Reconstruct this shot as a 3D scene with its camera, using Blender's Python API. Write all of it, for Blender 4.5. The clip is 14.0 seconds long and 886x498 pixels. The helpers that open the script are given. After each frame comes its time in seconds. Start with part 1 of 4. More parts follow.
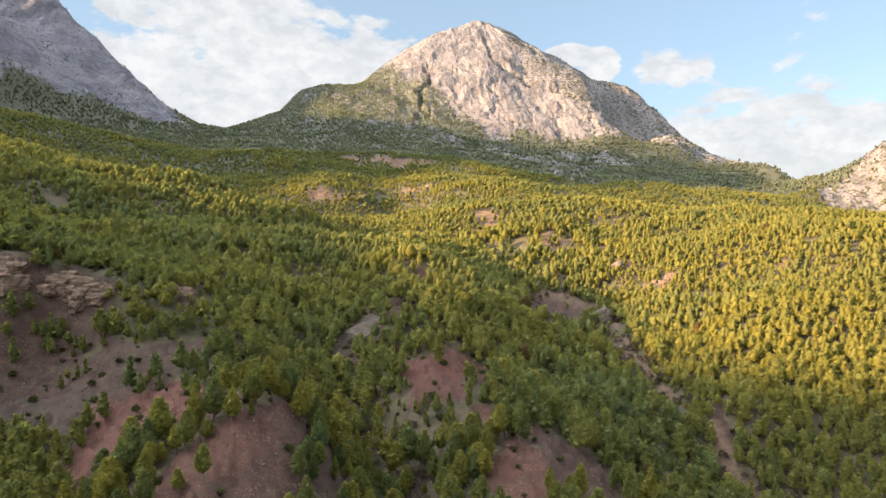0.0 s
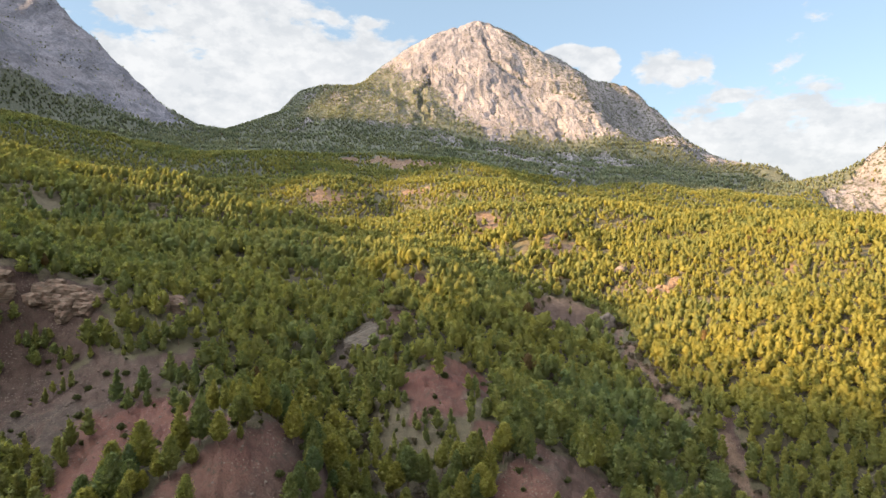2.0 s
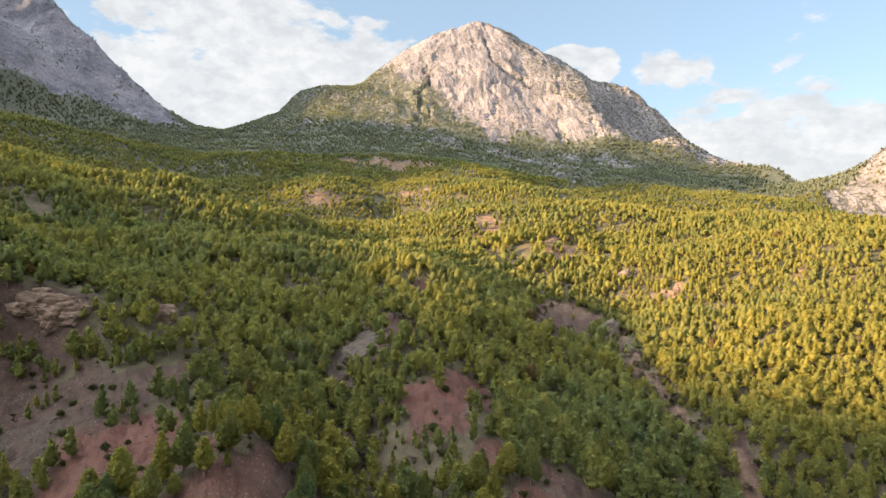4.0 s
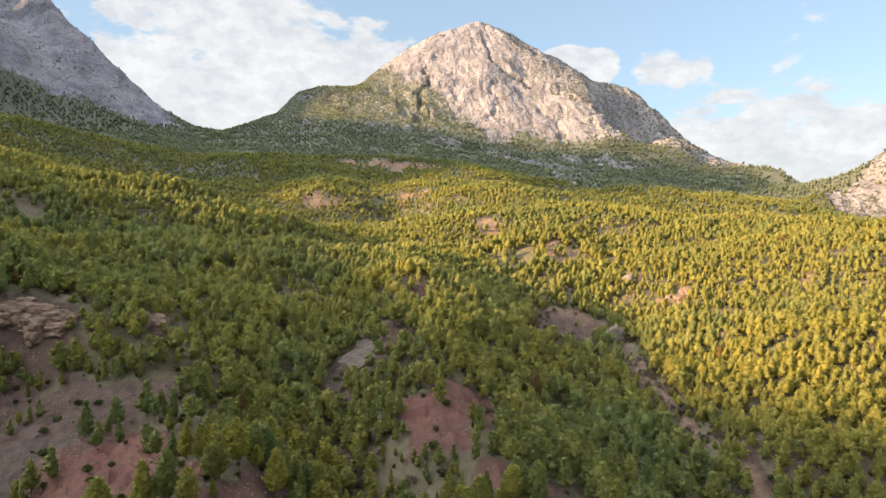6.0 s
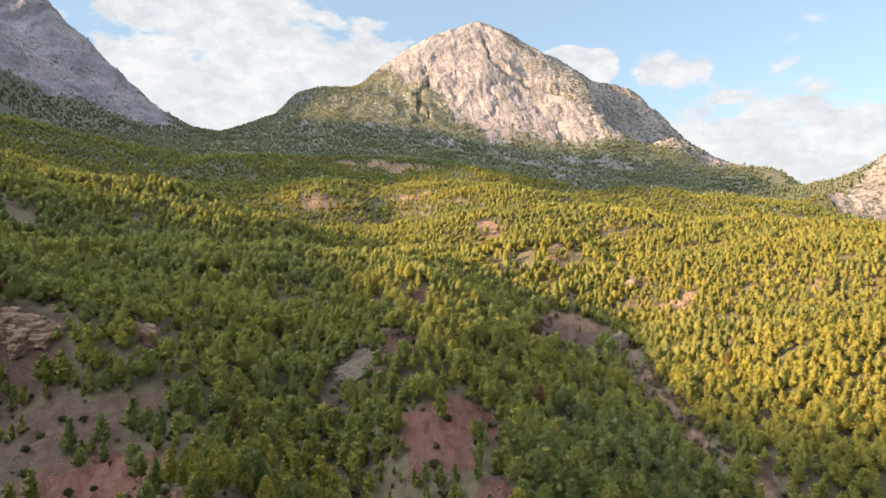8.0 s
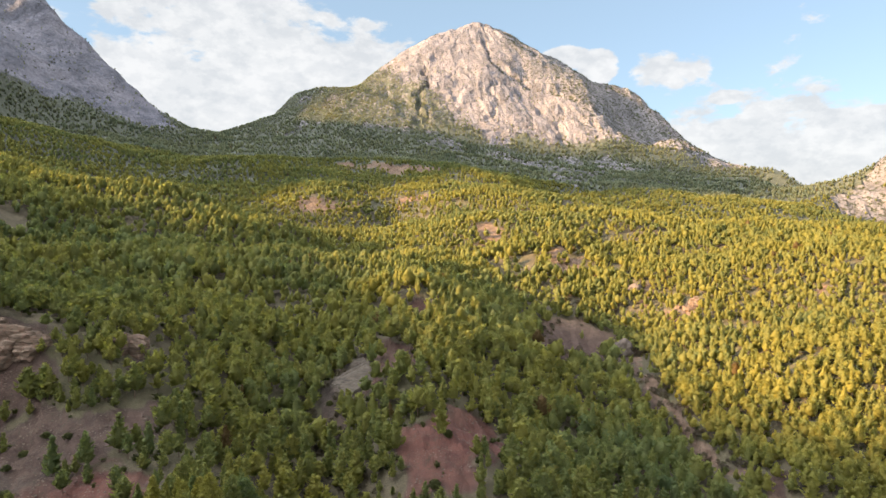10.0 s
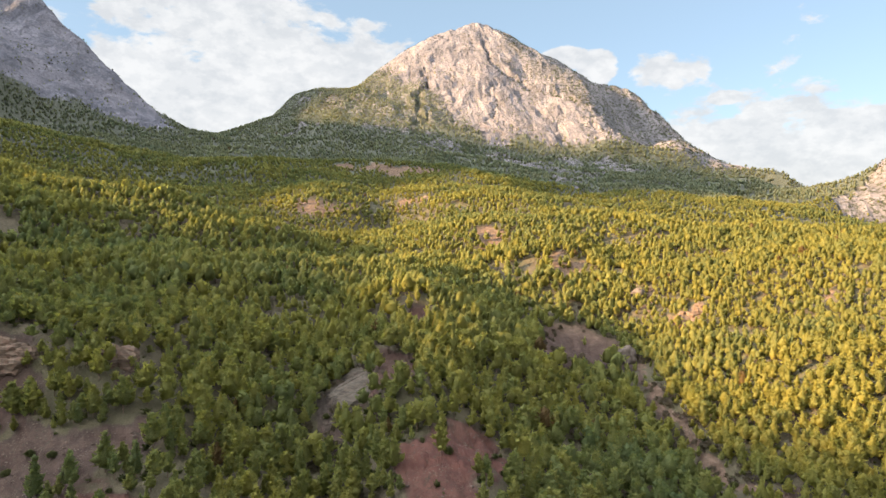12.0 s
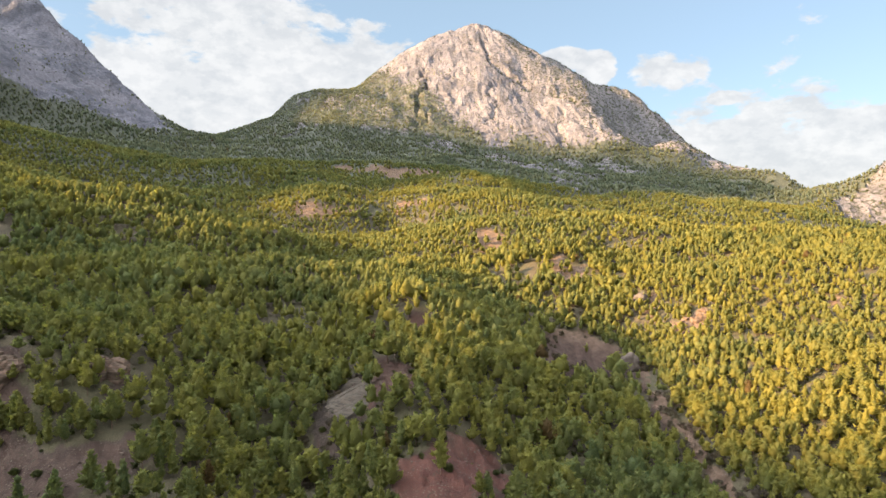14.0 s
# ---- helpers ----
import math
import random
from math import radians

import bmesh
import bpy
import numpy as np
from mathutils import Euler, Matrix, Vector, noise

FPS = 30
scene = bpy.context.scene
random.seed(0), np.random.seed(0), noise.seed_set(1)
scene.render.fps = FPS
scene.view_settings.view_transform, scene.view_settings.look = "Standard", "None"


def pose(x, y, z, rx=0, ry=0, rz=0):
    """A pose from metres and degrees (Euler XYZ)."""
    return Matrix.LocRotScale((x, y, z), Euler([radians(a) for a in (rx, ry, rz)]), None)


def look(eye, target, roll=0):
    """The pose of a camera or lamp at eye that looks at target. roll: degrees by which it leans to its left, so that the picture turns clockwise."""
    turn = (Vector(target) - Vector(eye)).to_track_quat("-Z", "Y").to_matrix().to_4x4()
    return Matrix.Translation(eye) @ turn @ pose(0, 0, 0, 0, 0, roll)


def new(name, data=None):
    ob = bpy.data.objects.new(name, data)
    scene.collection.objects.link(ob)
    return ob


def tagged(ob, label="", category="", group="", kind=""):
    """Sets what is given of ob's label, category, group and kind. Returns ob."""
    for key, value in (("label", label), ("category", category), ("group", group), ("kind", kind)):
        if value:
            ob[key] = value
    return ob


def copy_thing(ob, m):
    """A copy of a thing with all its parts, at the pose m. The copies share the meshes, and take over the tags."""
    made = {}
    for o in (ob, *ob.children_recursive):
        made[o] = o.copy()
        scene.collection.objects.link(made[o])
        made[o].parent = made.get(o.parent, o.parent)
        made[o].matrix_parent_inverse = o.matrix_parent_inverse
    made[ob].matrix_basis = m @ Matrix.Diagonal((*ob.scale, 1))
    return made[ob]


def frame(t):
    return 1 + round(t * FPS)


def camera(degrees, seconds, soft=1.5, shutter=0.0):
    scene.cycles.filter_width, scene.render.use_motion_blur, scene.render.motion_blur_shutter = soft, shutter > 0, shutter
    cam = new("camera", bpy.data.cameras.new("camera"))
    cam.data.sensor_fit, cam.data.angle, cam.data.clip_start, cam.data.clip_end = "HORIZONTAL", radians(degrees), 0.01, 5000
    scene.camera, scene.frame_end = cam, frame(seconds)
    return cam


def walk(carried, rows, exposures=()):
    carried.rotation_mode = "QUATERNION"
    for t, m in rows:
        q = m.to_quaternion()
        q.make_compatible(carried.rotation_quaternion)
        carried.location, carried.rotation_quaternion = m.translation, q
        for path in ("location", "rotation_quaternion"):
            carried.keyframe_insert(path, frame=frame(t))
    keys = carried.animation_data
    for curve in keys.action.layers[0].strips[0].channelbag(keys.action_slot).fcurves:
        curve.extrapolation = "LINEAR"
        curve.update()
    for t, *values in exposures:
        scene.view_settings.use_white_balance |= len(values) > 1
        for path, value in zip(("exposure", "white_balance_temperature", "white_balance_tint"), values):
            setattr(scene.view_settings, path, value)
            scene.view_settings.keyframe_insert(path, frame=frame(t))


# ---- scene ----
cam = camera(70.0, 14.0, soft=1.5)
PATH = [
    (0.0, 0.0, 0.0, 100.0, 87.0, 0.0, 0.0),
    (1.0, -0.11, 3.6, 100.9, 87.021, 0.001, -0.008),
    (2.0, -0.25, 7.23, 101.78, 87.041, 0.004, -0.019),
    (3.0, -0.39, 10.88, 102.65, 87.06, 0.008, -0.033),
    (4.0, -0.54, 14.53, 103.51, 87.079, 0.015, -0.05),
    (5.0, -0.7, 18.14, 104.36, 87.098, 0.024, -0.07),
    (6.0, -0.86, 21.71, 105.22, 87.117, 0.034, -0.091),
    (7.0, -1.01, 25.21, 106.08, 87.135, 0.045, -0.115),
    (8.0, -1.15, 28.62, 106.94, 87.154, 0.058, -0.139),
    (9.0, -1.27, 31.91, 107.81, 87.173, 0.071, -0.164),
    (10.0, -1.38, 35.08, 108.7, 87.192, 0.086, -0.19),
    (11.0, -1.46, 38.09, 109.61, 87.212, 0.101, -0.215),
    (12.0, -1.52, 40.93, 110.53, 87.233, 0.117, -0.241),
    (13.0, -1.54, 43.57, 111.49, 87.254, 0.133, -0.265),
    (14.0, -1.53, 46.0, 112.47, 87.276, 0.15, -0.288),
]
walk(cam, [(t, pose(x, y, z, rx, ry, rz)) for t, x, y, z, rx, ry, rz in PATH], exposures=[(0.0, 2.21, 6550, 10)])

# world, sun and exposure
SUN_AZIMUTH, SUN_ELEVATION = 255.0, 15.5
SKY_STRENGTH, SUN_STRENGTH = 0.065, 5.7


class Nodes:
    """Short calls for building a node tree."""

    def __init__(self, tree):
        self.tree = tree
        tree.nodes.clear()

    def add(self, kind, **values):
        node = self.tree.nodes.new(kind)
        for key, value in values.items():
            setattr(node, key, value)
        return node

    def put(self, socket, value):
        if isinstance(value, bpy.types.NodeSocket):
            self.tree.links.new(value, socket)
        elif value is not None:
            socket.default_value = (*value, 1.0) if isinstance(value, tuple) and len(value) == 3 and socket.type == "RGBA" else value

    def math(self, operation, a, b=0.0, clamp=False):
        node = self.add("ShaderNodeMath", operation=operation, use_clamp=clamp)
        self.put(node.inputs[0], a)
        self.put(node.inputs[1], b)
        return node.outputs[0]

    def mix(self, factor, a, b, blend="MIX"):
        node = self.add("ShaderNodeMix", data_type="RGBA", blend_type=blend)
        self.put(node.inputs["Factor"], factor)
        self.put(node.inputs[6], a)
        self.put(node.inputs[7], b)
        return node.outputs[2]

    def span(self, value, low, high, to_low=0.0, to_high=1.0):
        node = self.add("ShaderNodeMapRange", interpolation_type="SMOOTHSTEP")
        for k, v in enumerate((value, low, high, to_low, to_high)):
            self.put(node.inputs[k], v)
        return node.outputs[0]

    def noise(self, vector, scale, detail=4.0, rough=0.55, distort=0.0):
        node = self.add("ShaderNodeTexNoise")
        self.put(node.inputs["Vector"], vector)
        node.inputs["Scale"].default_value, node.inputs["Detail"].default_value = scale, detail
        node.inputs["Roughness"].default_value, node.inputs["Distortion"].default_value = rough, distort
        return node.outputs[0]

    def cells(self, vector, scale):
        node = self.add("ShaderNodeTexVoronoi")
        self.put(node.inputs["Vector"], vector)
        node.inputs["Scale"].default_value = scale
        return node.outputs[0]

    def stretch(self, vector, x, y, z):
        node = self.add("ShaderNodeVectorMath", operation="MULTIPLY")
        self.put(node.inputs[0], vector)
        node.inputs[1].default_value = (x, y, z)
        return node.outputs[0]

    def attribute(self, name):
        return self.add("ShaderNodeAttribute", attribute_name=name).outputs["Fac"]

    def place(self):
        return self.add("ShaderNodeNewGeometry").outputs["Position"]


def build_sky():
    world = bpy.data.worlds.new("evening_sky")
    scene.world = world
    world.use_nodes = True
    n = Nodes(world.node_tree)
    sky = n.add("ShaderNodeTexSky", sky_type="NISHITA", sun_disc=False)
    sky.sun_elevation, sky.sun_rotation = radians(SUN_ELEVATION), radians(SUN_AZIMUTH)
    sky.air_density, sky.dust_density, sky.ozone_density = 1.0, 0.6, 2.5
    way = n.add("ShaderNodeTexCoord").outputs["Generated"]
    axes = n.add("ShaderNodeSeparateXYZ")
    n.put(axes.inputs[0], way)
    x, y, z = axes.outputs
    # broken cloud banks: billows in a wide low belt with gaps of clear sky
    billow = n.noise(n.stretch(way, 1.0, 1.0, 1.9), 7.5, 10.0, 0.55, 0.2)
    wisps = n.noise(n.stretch(way, 1.0, 1.0, 2.2), 24.0, 8.0, 0.6, 0.3)
    shape = n.math("ADD", n.math("MULTIPLY", billow, 0.75), n.math("MULTIPLY", wisps, 0.25))

    def bank(cx, cz, rx, rz):
        a = n.math("DIVIDE", n.math("SUBTRACT", x, cx), rx)
        b = n.math("DIVIDE", n.math("SUBTRACT", z, cz), rz)
        return n.math("SUBTRACT", 1.0, n.math("ADD", n.math("MULTIPLY", a, a), n.math("MULTIPLY", b, b)), clamp=True)

    banks = bank(-0.29, 0.205, 0.40, 0.15)
    banks = n.math("MAXIMUM", banks, bank(0.55, 0.09, 0.42, 0.115))
    for c in ((0.326, 0.208, 0.065, 0.042), (0.232, 0.221, 0.036, 0.032), (0.18, 0.237, 0.05, 0.022), (0.403, 0.168, 0.03, 0.015)):
        banks = n.math("MAXIMUM", banks, n.math("MULTIPLY", bank(*c), 0.9))
    # broken cloud goes on overhead and behind, unseen, added for fill light
    around = n.math("MAXIMUM", n.span(z, 0.34, 0.6), n.span(y, 0.35, -0.1))
    banks = n.math("MAXIMUM", banks, n.math("MULTIPLY", around, 0.88))
    total = n.math("ADD", shape, n.math("MULTIPLY", banks, 0.335))
    cover = n.span(total, 0.625, 0.70)
    light = n.math("ADD", n.math("MULTIPLY", n.span(n.noise(n.stretch(way, 1.0, 1.0, 2.0), 13.0, 8.0, 0.6), 0.38, 0.60), 0.55),
                   n.math("MULTIPLY", n.span(n.noise(n.stretch(way, 1.0, 1.0, 1.6), 38.0, 6.0, 0.6), 0.40, 0.60), 0.45))
    white = n.mix(light, (2.50, 2.59, 2.70), (3.22, 3.24, 3.26))
    # clouds nearer to the sun scatter more of its light; boosted, out of view, for fill
    a, e = radians(SUN_AZIMUTH), radians(SUN_ELEVATION)
    toward = n.add("ShaderNodeVectorMath", operation="DOT_PRODUCT")
    n.put(toward.inputs[0], way)
    toward.inputs[1].default_value = (math.sin(a) * math.cos(e), math.cos(a) * math.cos(e), math.sin(e))
    near_sun = n.span(toward.outputs["Value"], 0.42, 0.97)
    white = n.mix(near_sun, white, n.mix(1.0, white, (5.6, 5.5, 5.4), "MULTIPLY"))
    # unseen clouds overhead made brighter to lift the fill light
    white = n.mix(n.span(z, 0.42, 0.8), white, n.mix(1.0, white, (2.3, 2.36, 2.45), "MULTIPLY"))
    colour = n.mix(n.math("MULTIPLY", cover, 0.93), n.mix(0.5, n.mix(1.0, sky.outputs[0], (0.99, 0.91, 0.93), "MULTIPLY"), (1.84, 2.40, 2.68)), white)
    back = n.add("ShaderNodeBackground")
    n.put(back.inputs[0], colour)
    back.inputs[1].default_value = SKY_STRENGTH
    out = n.add("ShaderNodeOutputWorld")
    n.put(out.inputs[0], back.outputs[0])


def build_sun():
    lamp = bpy.data.lights.new("sun", "SUN")
    lamp.energy, lamp.angle, lamp.color = SUN_STRENGTH, radians(3.0), (1.0, 0.64, 0.31)
    a, e = radians(SUN_AZIMUTH), radians(SUN_ELEVATION)
    toward = Vector((math.sin(a) * math.cos(e), math.cos(a) * math.cos(e), math.sin(e)))
    ob = new("sun", lamp)
    ob.matrix_world = look(toward * 2000, (0, 0, 0))


build_sky()
build_sun()


# materials
def material(name):
    m = bpy.data.materials.new(name)
    m.use_nodes = True
    return m, Nodes(m.node_tree)


def finish(n, colour, roughness=0.9, bump=None, strength=0.4, distance=0.2, through_light=0.0, through_colour=None, gloss=0.25):
    body = n.add("ShaderNodeBsdfPrincipled")
    n.put(body.inputs["Base Color"], colour)
    n.put(body.inputs["Roughness"], roughness)
    body.inputs["Specular IOR Level"].default_value = gloss
    if bump is not None:
        relief = n.add("ShaderNodeBump")
        relief.inputs["Strength"].default_value, relief.inputs["Distance"].default_value = strength, distance
        n.put(relief.inputs["Height"], bump)
        n.put(body.inputs["Normal"], relief.outputs[0])
    shade = body.outputs[0]
    if through_light:
        leaf, blend = n.add("ShaderNodeBsdfTranslucent"), n.add("ShaderNodeMixShader")
        n.put(leaf.inputs[0], through_colour)
        blend.inputs[0].default_value = through_light
        n.put(blend.inputs[1], shade)
        n.put(blend.inputs[2], leaf.outputs[0])
        shade = blend.outputs[0]
    out = n.add("ShaderNodeOutputMaterial")
    n.put(out.inputs[0], shade)


def ground_material(name, cast):
    """Forest floor, bare red and grey soil, scree and pale limestone, told apart by the land's own attributes."""
    m, n = material(name)
    p = n.place()
    broad, middle, fine = n.noise(p, 0.035, 5), n.noise(p, 0.35, 6, 0.62), n.noise(p, 2.6, 6, 0.65)
    grain = n.cells(p, 1.9)
    litter = n.mix(n.span(middle, 0.35, 0.65), (0.052, 0.044, 0.028), (0.090, 0.074, 0.047))
    litter = n.mix(n.span(broad, 0.4, 0.62), litter, (0.072, 0.066, 0.036))
    litter = n.mix(n.math("MULTIPLY", n.span(fine, 0.50, 0.62), 0.8), litter, (0.112, 0.090, 0.060))
    litter = n.mix(n.math("MULTIPLY", n.span(fine, 0.32, 0.44, 1.0, 0.0), 0.7), litter, (0.042, 0.046, 0.024))
    # far forest floor: canopy shade and distance haze mixed into its colour
    litter = n.mix(n.attribute("hazed_floor"), litter, n.mix(n.span(middle, 0.35, 0.65), (0.052, 0.060, 0.044), (0.088, 0.092, 0.068)))
    # near soil, grey and red, kept dark: its shade is in the colour
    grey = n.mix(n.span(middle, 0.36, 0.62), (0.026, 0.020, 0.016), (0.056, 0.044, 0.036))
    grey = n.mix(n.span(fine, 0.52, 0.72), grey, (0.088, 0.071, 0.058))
    red = n.mix(n.span(middle, 0.3, 0.7), (0.062, 0.024, 0.020), (0.108, 0.044, 0.034))
    red = n.mix(n.math("MULTIPLY", n.span(broad, 0.35, 0.65), 0.6), red, (0.118, 0.062, 0.044))
    soil = n.mix(n.attribute("red"), grey, red)
    # far bare patches paler, sunlight put into the colour; also pale gully gravel
    lit_pale_soil = n.mix(n.span(middle, 0.3, 0.7), (0.100, 0.064, 0.043), (0.190, 0.128, 0.090))
    soil = n.mix(n.attribute("lit_pale_soil"), soil, lit_pale_soil)
    soil = n.mix(n.math("MULTIPLY", n.span(fine, 0.32, 0.46, 1.0, 0.0), 0.7), soil, (0.034, 0.027, 0.022))
    pebbles = n.math("MULTIPLY", n.span(n.cells(p, 1.3), 0.16, 0.30, 1.0, 0.0), n.span(n.noise(p, 0.22, 3), 0.42, 0.62))
    soil = n.mix(n.math("MULTIPLY", pebbles, 0.7), soil, (0.165, 0.138, 0.115))
    dry = n.math("MULTIPLY", n.span(n.noise(p, 0.8, 5, 0.72), 0.55, 0.62), n.span(n.noise(p, 0.09, 3), 0.38, 0.60))
    soil = n.mix(n.math("MULTIPLY", dry, 0.75), soil, (0.040, 0.036, 0.024))
    bare = n.span(n.math("ADD", n.attribute("bare"), n.math("MULTIPLY", n.math("SUBTRACT", middle, 0.5), 0.9)), 0.25, 0.6)
    land = n.mix(bare, litter, soil)
    # limestone: pale faces with dark upright streaks, ledges with scrub
    streak = n.noise(n.stretch(p, 1.0, 0.35, 0.16), 0.055, 8, 0.62)
    blotch = n.noise(p, 0.012, 6, 0.6)
    crag = n.noise(p, 0.09, 8, 0.68)
    stone = n.mix(n.span(streak, 0.40, 0.60), (0.138, 0.132, 0.144), (0.220, 0.207, 0.222))
    stone = n.mix(n.span(blotch, 0.42, 0.66), stone, (0.262, 0.238, 0.244))
    stone = n.mix(n.math("MULTIPLY", n.span(crag, 0.36, 0.46, 1.0, 0.0), 0.55), stone, (0.13, 0.115, 0.105))
    chips = n.noise(p, 0.26, 7, 0.7)
    stone = n.mix(n.span(chips, 0.36, 0.60), n.mix(1.0, stone, (0.66, 0.66, 0.69), "MULTIPLY"), stone)
    scrub_spots = n.noise(p, 0.14, 5, 0.75)
    scrub = n.span(n.math("ADD", scrub_spots, n.math("MULTIPLY", n.math("SUBTRACT", n.attribute("scrub"), 0.7), 0.10)), 0.53, 0.59)
    stone = n.mix(n.math("MULTIPLY", scrub, n.math("MINIMUM", n.attribute("scrub"), 1.0)), stone, (0.042, 0.048, 0.024))
    stone = n.mix(1.0, stone, cast, "MULTIPLY")
    rock = n.span(n.math("ADD", n.attribute("rock"), n.math("MULTIPLY", n.math("SUBTRACT", crag, 0.5), 1.1)), 0.35, 0.65)
    colour = n.mix(rock, land, stone)
    height = n.math("ADD", n.math("MULTIPLY", middle, 0.6), n.math("ADD", n.math("MULTIPLY", fine, 0.35), n.math("MULTIPLY", grain, 0.15)))
    height = n.math("ADD", height, n.math("MULTIPLY", n.math("MULTIPLY", n.math("ADD", n.math("ADD", crag, streak), n.math("MULTIPLY", chips, 0.6)), 7.0), n.attribute("rock")))
    finish(n, colour, 0.93, height, 0.9, 1.2)
    return m


def needle_material(name, dark, bright, by_object):
    m, n = material(name)
    tree = n.add("ShaderNodeObjectInfo").outputs["Random"] if by_object else n.attribute("tone")
    tuft = n.add("ShaderNodeNewGeometry").outputs["Random Per Island"]
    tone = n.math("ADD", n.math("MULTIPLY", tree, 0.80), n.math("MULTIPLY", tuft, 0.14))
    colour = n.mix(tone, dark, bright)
    if not by_object:
        colour = n.mix(n.span(tree, 1.3, 1.7), colour, (0.14, 0.095, 0.045))
    speck = n.noise(n.place(), 5.0, 2, 0.6)
    colour = n.mix(n.span(speck, 0.36, 0.62), n.mix(1.0, colour, (0.6, 0.64, 0.64), "MULTIPLY"), colour)
    finish(n, colour, 0.75, speck, 0.4, 0.2, through_light=0.55, through_colour=n.mix(1.0, colour, (1.3, 1.3, 0.7), "MULTIPLY"), gloss=0.08)
    return m


def bark_material():
    m, n = material("pine_bark")
    p = n.place()
    rough = n.noise(n.stretch(p, 3.0, 3.0, 0.6), 4.0, 6)
    finish(n, n.mix(n.span(rough, 0.35, 0.65), (0.075, 0.05, 0.037), (0.20, 0.14, 0.105)), 0.95, rough, 0.6, 0.05)
    return m


def ledge_material(name, low, high, stain):
    m, n = material(name)
    p = n.place()
    beds = n.noise(n.stretch(p, 0.25, 0.25, 2.2), 1.0, 6, 0.6)
    mottle, fine = n.noise(p, 0.7, 6, 0.6), n.noise(p, 4.0, 5, 0.6)
    colour = n.mix(n.span(beds, 0.38, 0.62), low, high)
    colour = n.mix(n.math("MULTIPLY", n.span(mottle, 0.45, 0.65), 0.6), colour, stain)
    finish(n, colour, 0.92, n.math("ADD", beds, n.math("MULTIPLY", fine, 0.4)), 0.8, 0.35)
    return m


def stone_material():
    m, n = material("loose_stone")
    p = n.place()
    a, b = n.noise(p, 0.8, 6), n.noise(p, 5.0, 5)
    own = n.add("ShaderNodeNewGeometry").outputs["Random Per Island"]
    colour = n.mix(n.span(a, 0.35, 0.65), (0.060, 0.050, 0.042), (0.118, 0.099, 0.084))
    colour = n.mix(n.math("MULTIPLY", own, 0.5), colour, (0.15, 0.098, 0.076))
    finish(n, colour, 0.9, b, 0.5, 0.1)
    return m


GROUND = ground_material("hill_ground", (1.0, 1.0, 1.0))
# same limestone with a blue cast: haze over the left mountain, as colour
HAZED_LIMESTONE = ground_material("hazed_limestone", (0.93, 0.99, 1.10))
NEEDLES = needle_material("pine_needles", (0.106, 0.148, 0.078), (0.304, 0.270, 0.066), True)
FOREST_NEEDLES = needle_material("forest_needles", (0.106, 0.148, 0.078), (0.304, 0.270, 0.066), False)
SHRUB_LEAVES = needle_material("shrub_leaves", (0.055, 0.065, 0.030), (0.125, 0.130, 0.058), True)
# far trees, greyer and bluer: aerial haze put into the needle colour
HAZED_NEEDLES = needle_material("hazed_needles", (0.110, 0.144, 0.112), (0.275, 0.280, 0.180), False)
SCRUB_LEAVES = needle_material("scrub_leaves", (0.036, 0.044, 0.018), (0.085, 0.088, 0.034), False)
DRY_TWIGS = needle_material("dry_twigs", (0.075, 0.060, 0.055), (0.155, 0.130, 0.115), False)
BARK, STONE = bark_material(), stone_material()


# land: crest, spur and gully lines that the surface runs through (x, y, height)
SPUR_CENTRAL = [(20, 90, 34), (18, 137, 48), (6, 170, 54), (-4, 186, 57), (-16, 225, 63), (-18, 259, 66), (-12, 297, 71), (-10, 311, 80)]
SPUR_NORTH = [(-2, 345, 75), (-4, 420, 78), (14, 480, 86), (34, 506, 90), (35, 522, 100), (30, 600, 112), (-15, 700, 133)]
SPUR_EAST_FLANK = [(16, 190, 50), (25, 225, 45), (33, 260, 48), (26, 290, 57), (54, 308, 47), (46, 345, 54)]
GULLY_EAST = [(95, 60, 0), (92, 120, 10), (86, 165, 21), (83, 182, 26), (80, 222, 35), (79, 278, 43), (87, 328, 43), (76, 370, 55)]
GULLY_NORTH = [(32, 372, 63), (8, 395, 69), (-40, 440, 76), (-70, 480, 84), (-82, 560, 91), (-48, 640, 99)]
GULLY_WEST = [(0, 70, 22), (-6, 110, 37), (-24, 165, 42), (-33, 205, 46), (-41, 245, 54), (-58, 290, 63), (-50, 340, 73), (-68, 384, 82)]
SPUR_FORE = [(-33, 55, 44), (-34, 85, 55), (-34, 108, 61.5), (-32, 124, 64), (-47, 163, 55), (-63, 175, 57), (-54, 226, 58), (-75, 236, 67)]
SCREE_BASIN = [(-74, 60, 20), (-82, 110, 34), (-90, 138, 41), (-98, 156, 48), (-90, 176, 57.5), (-75, 175, 58.5), (-68, 148, 55), (-118, 187, 57),
    (-140, 178, 58)]
TERRACE_WEST = [(-175, 192, 88), (-134, 194, 83), (-115, 202, 77), (-90, 209, 76), (-76, 219, 67)]
SLOPE_WEST = [(-133, 228, 84), (-108, 249, 80), (-73, 255, 69), (-152, 275, 89), (-147, 350, 90), (-195, 330, 94), (-178, 411, 110), (-100, 330, 81)]
CREST_WEST = [(-512, 560, 184), (-361, 520, 161), (-289, 490, 143), (-249, 480, 132), (-202, 470, 125), (-159, 465, 115), (-129, 462, 107), (-110,
    461, 106), (-88, 440, 88)]
HOLLOW_WEST = [(-411, 640, 161), (-322, 620, 138), (-250, 620, 122), (-181, 610, 109), (-132, 560, 97)]
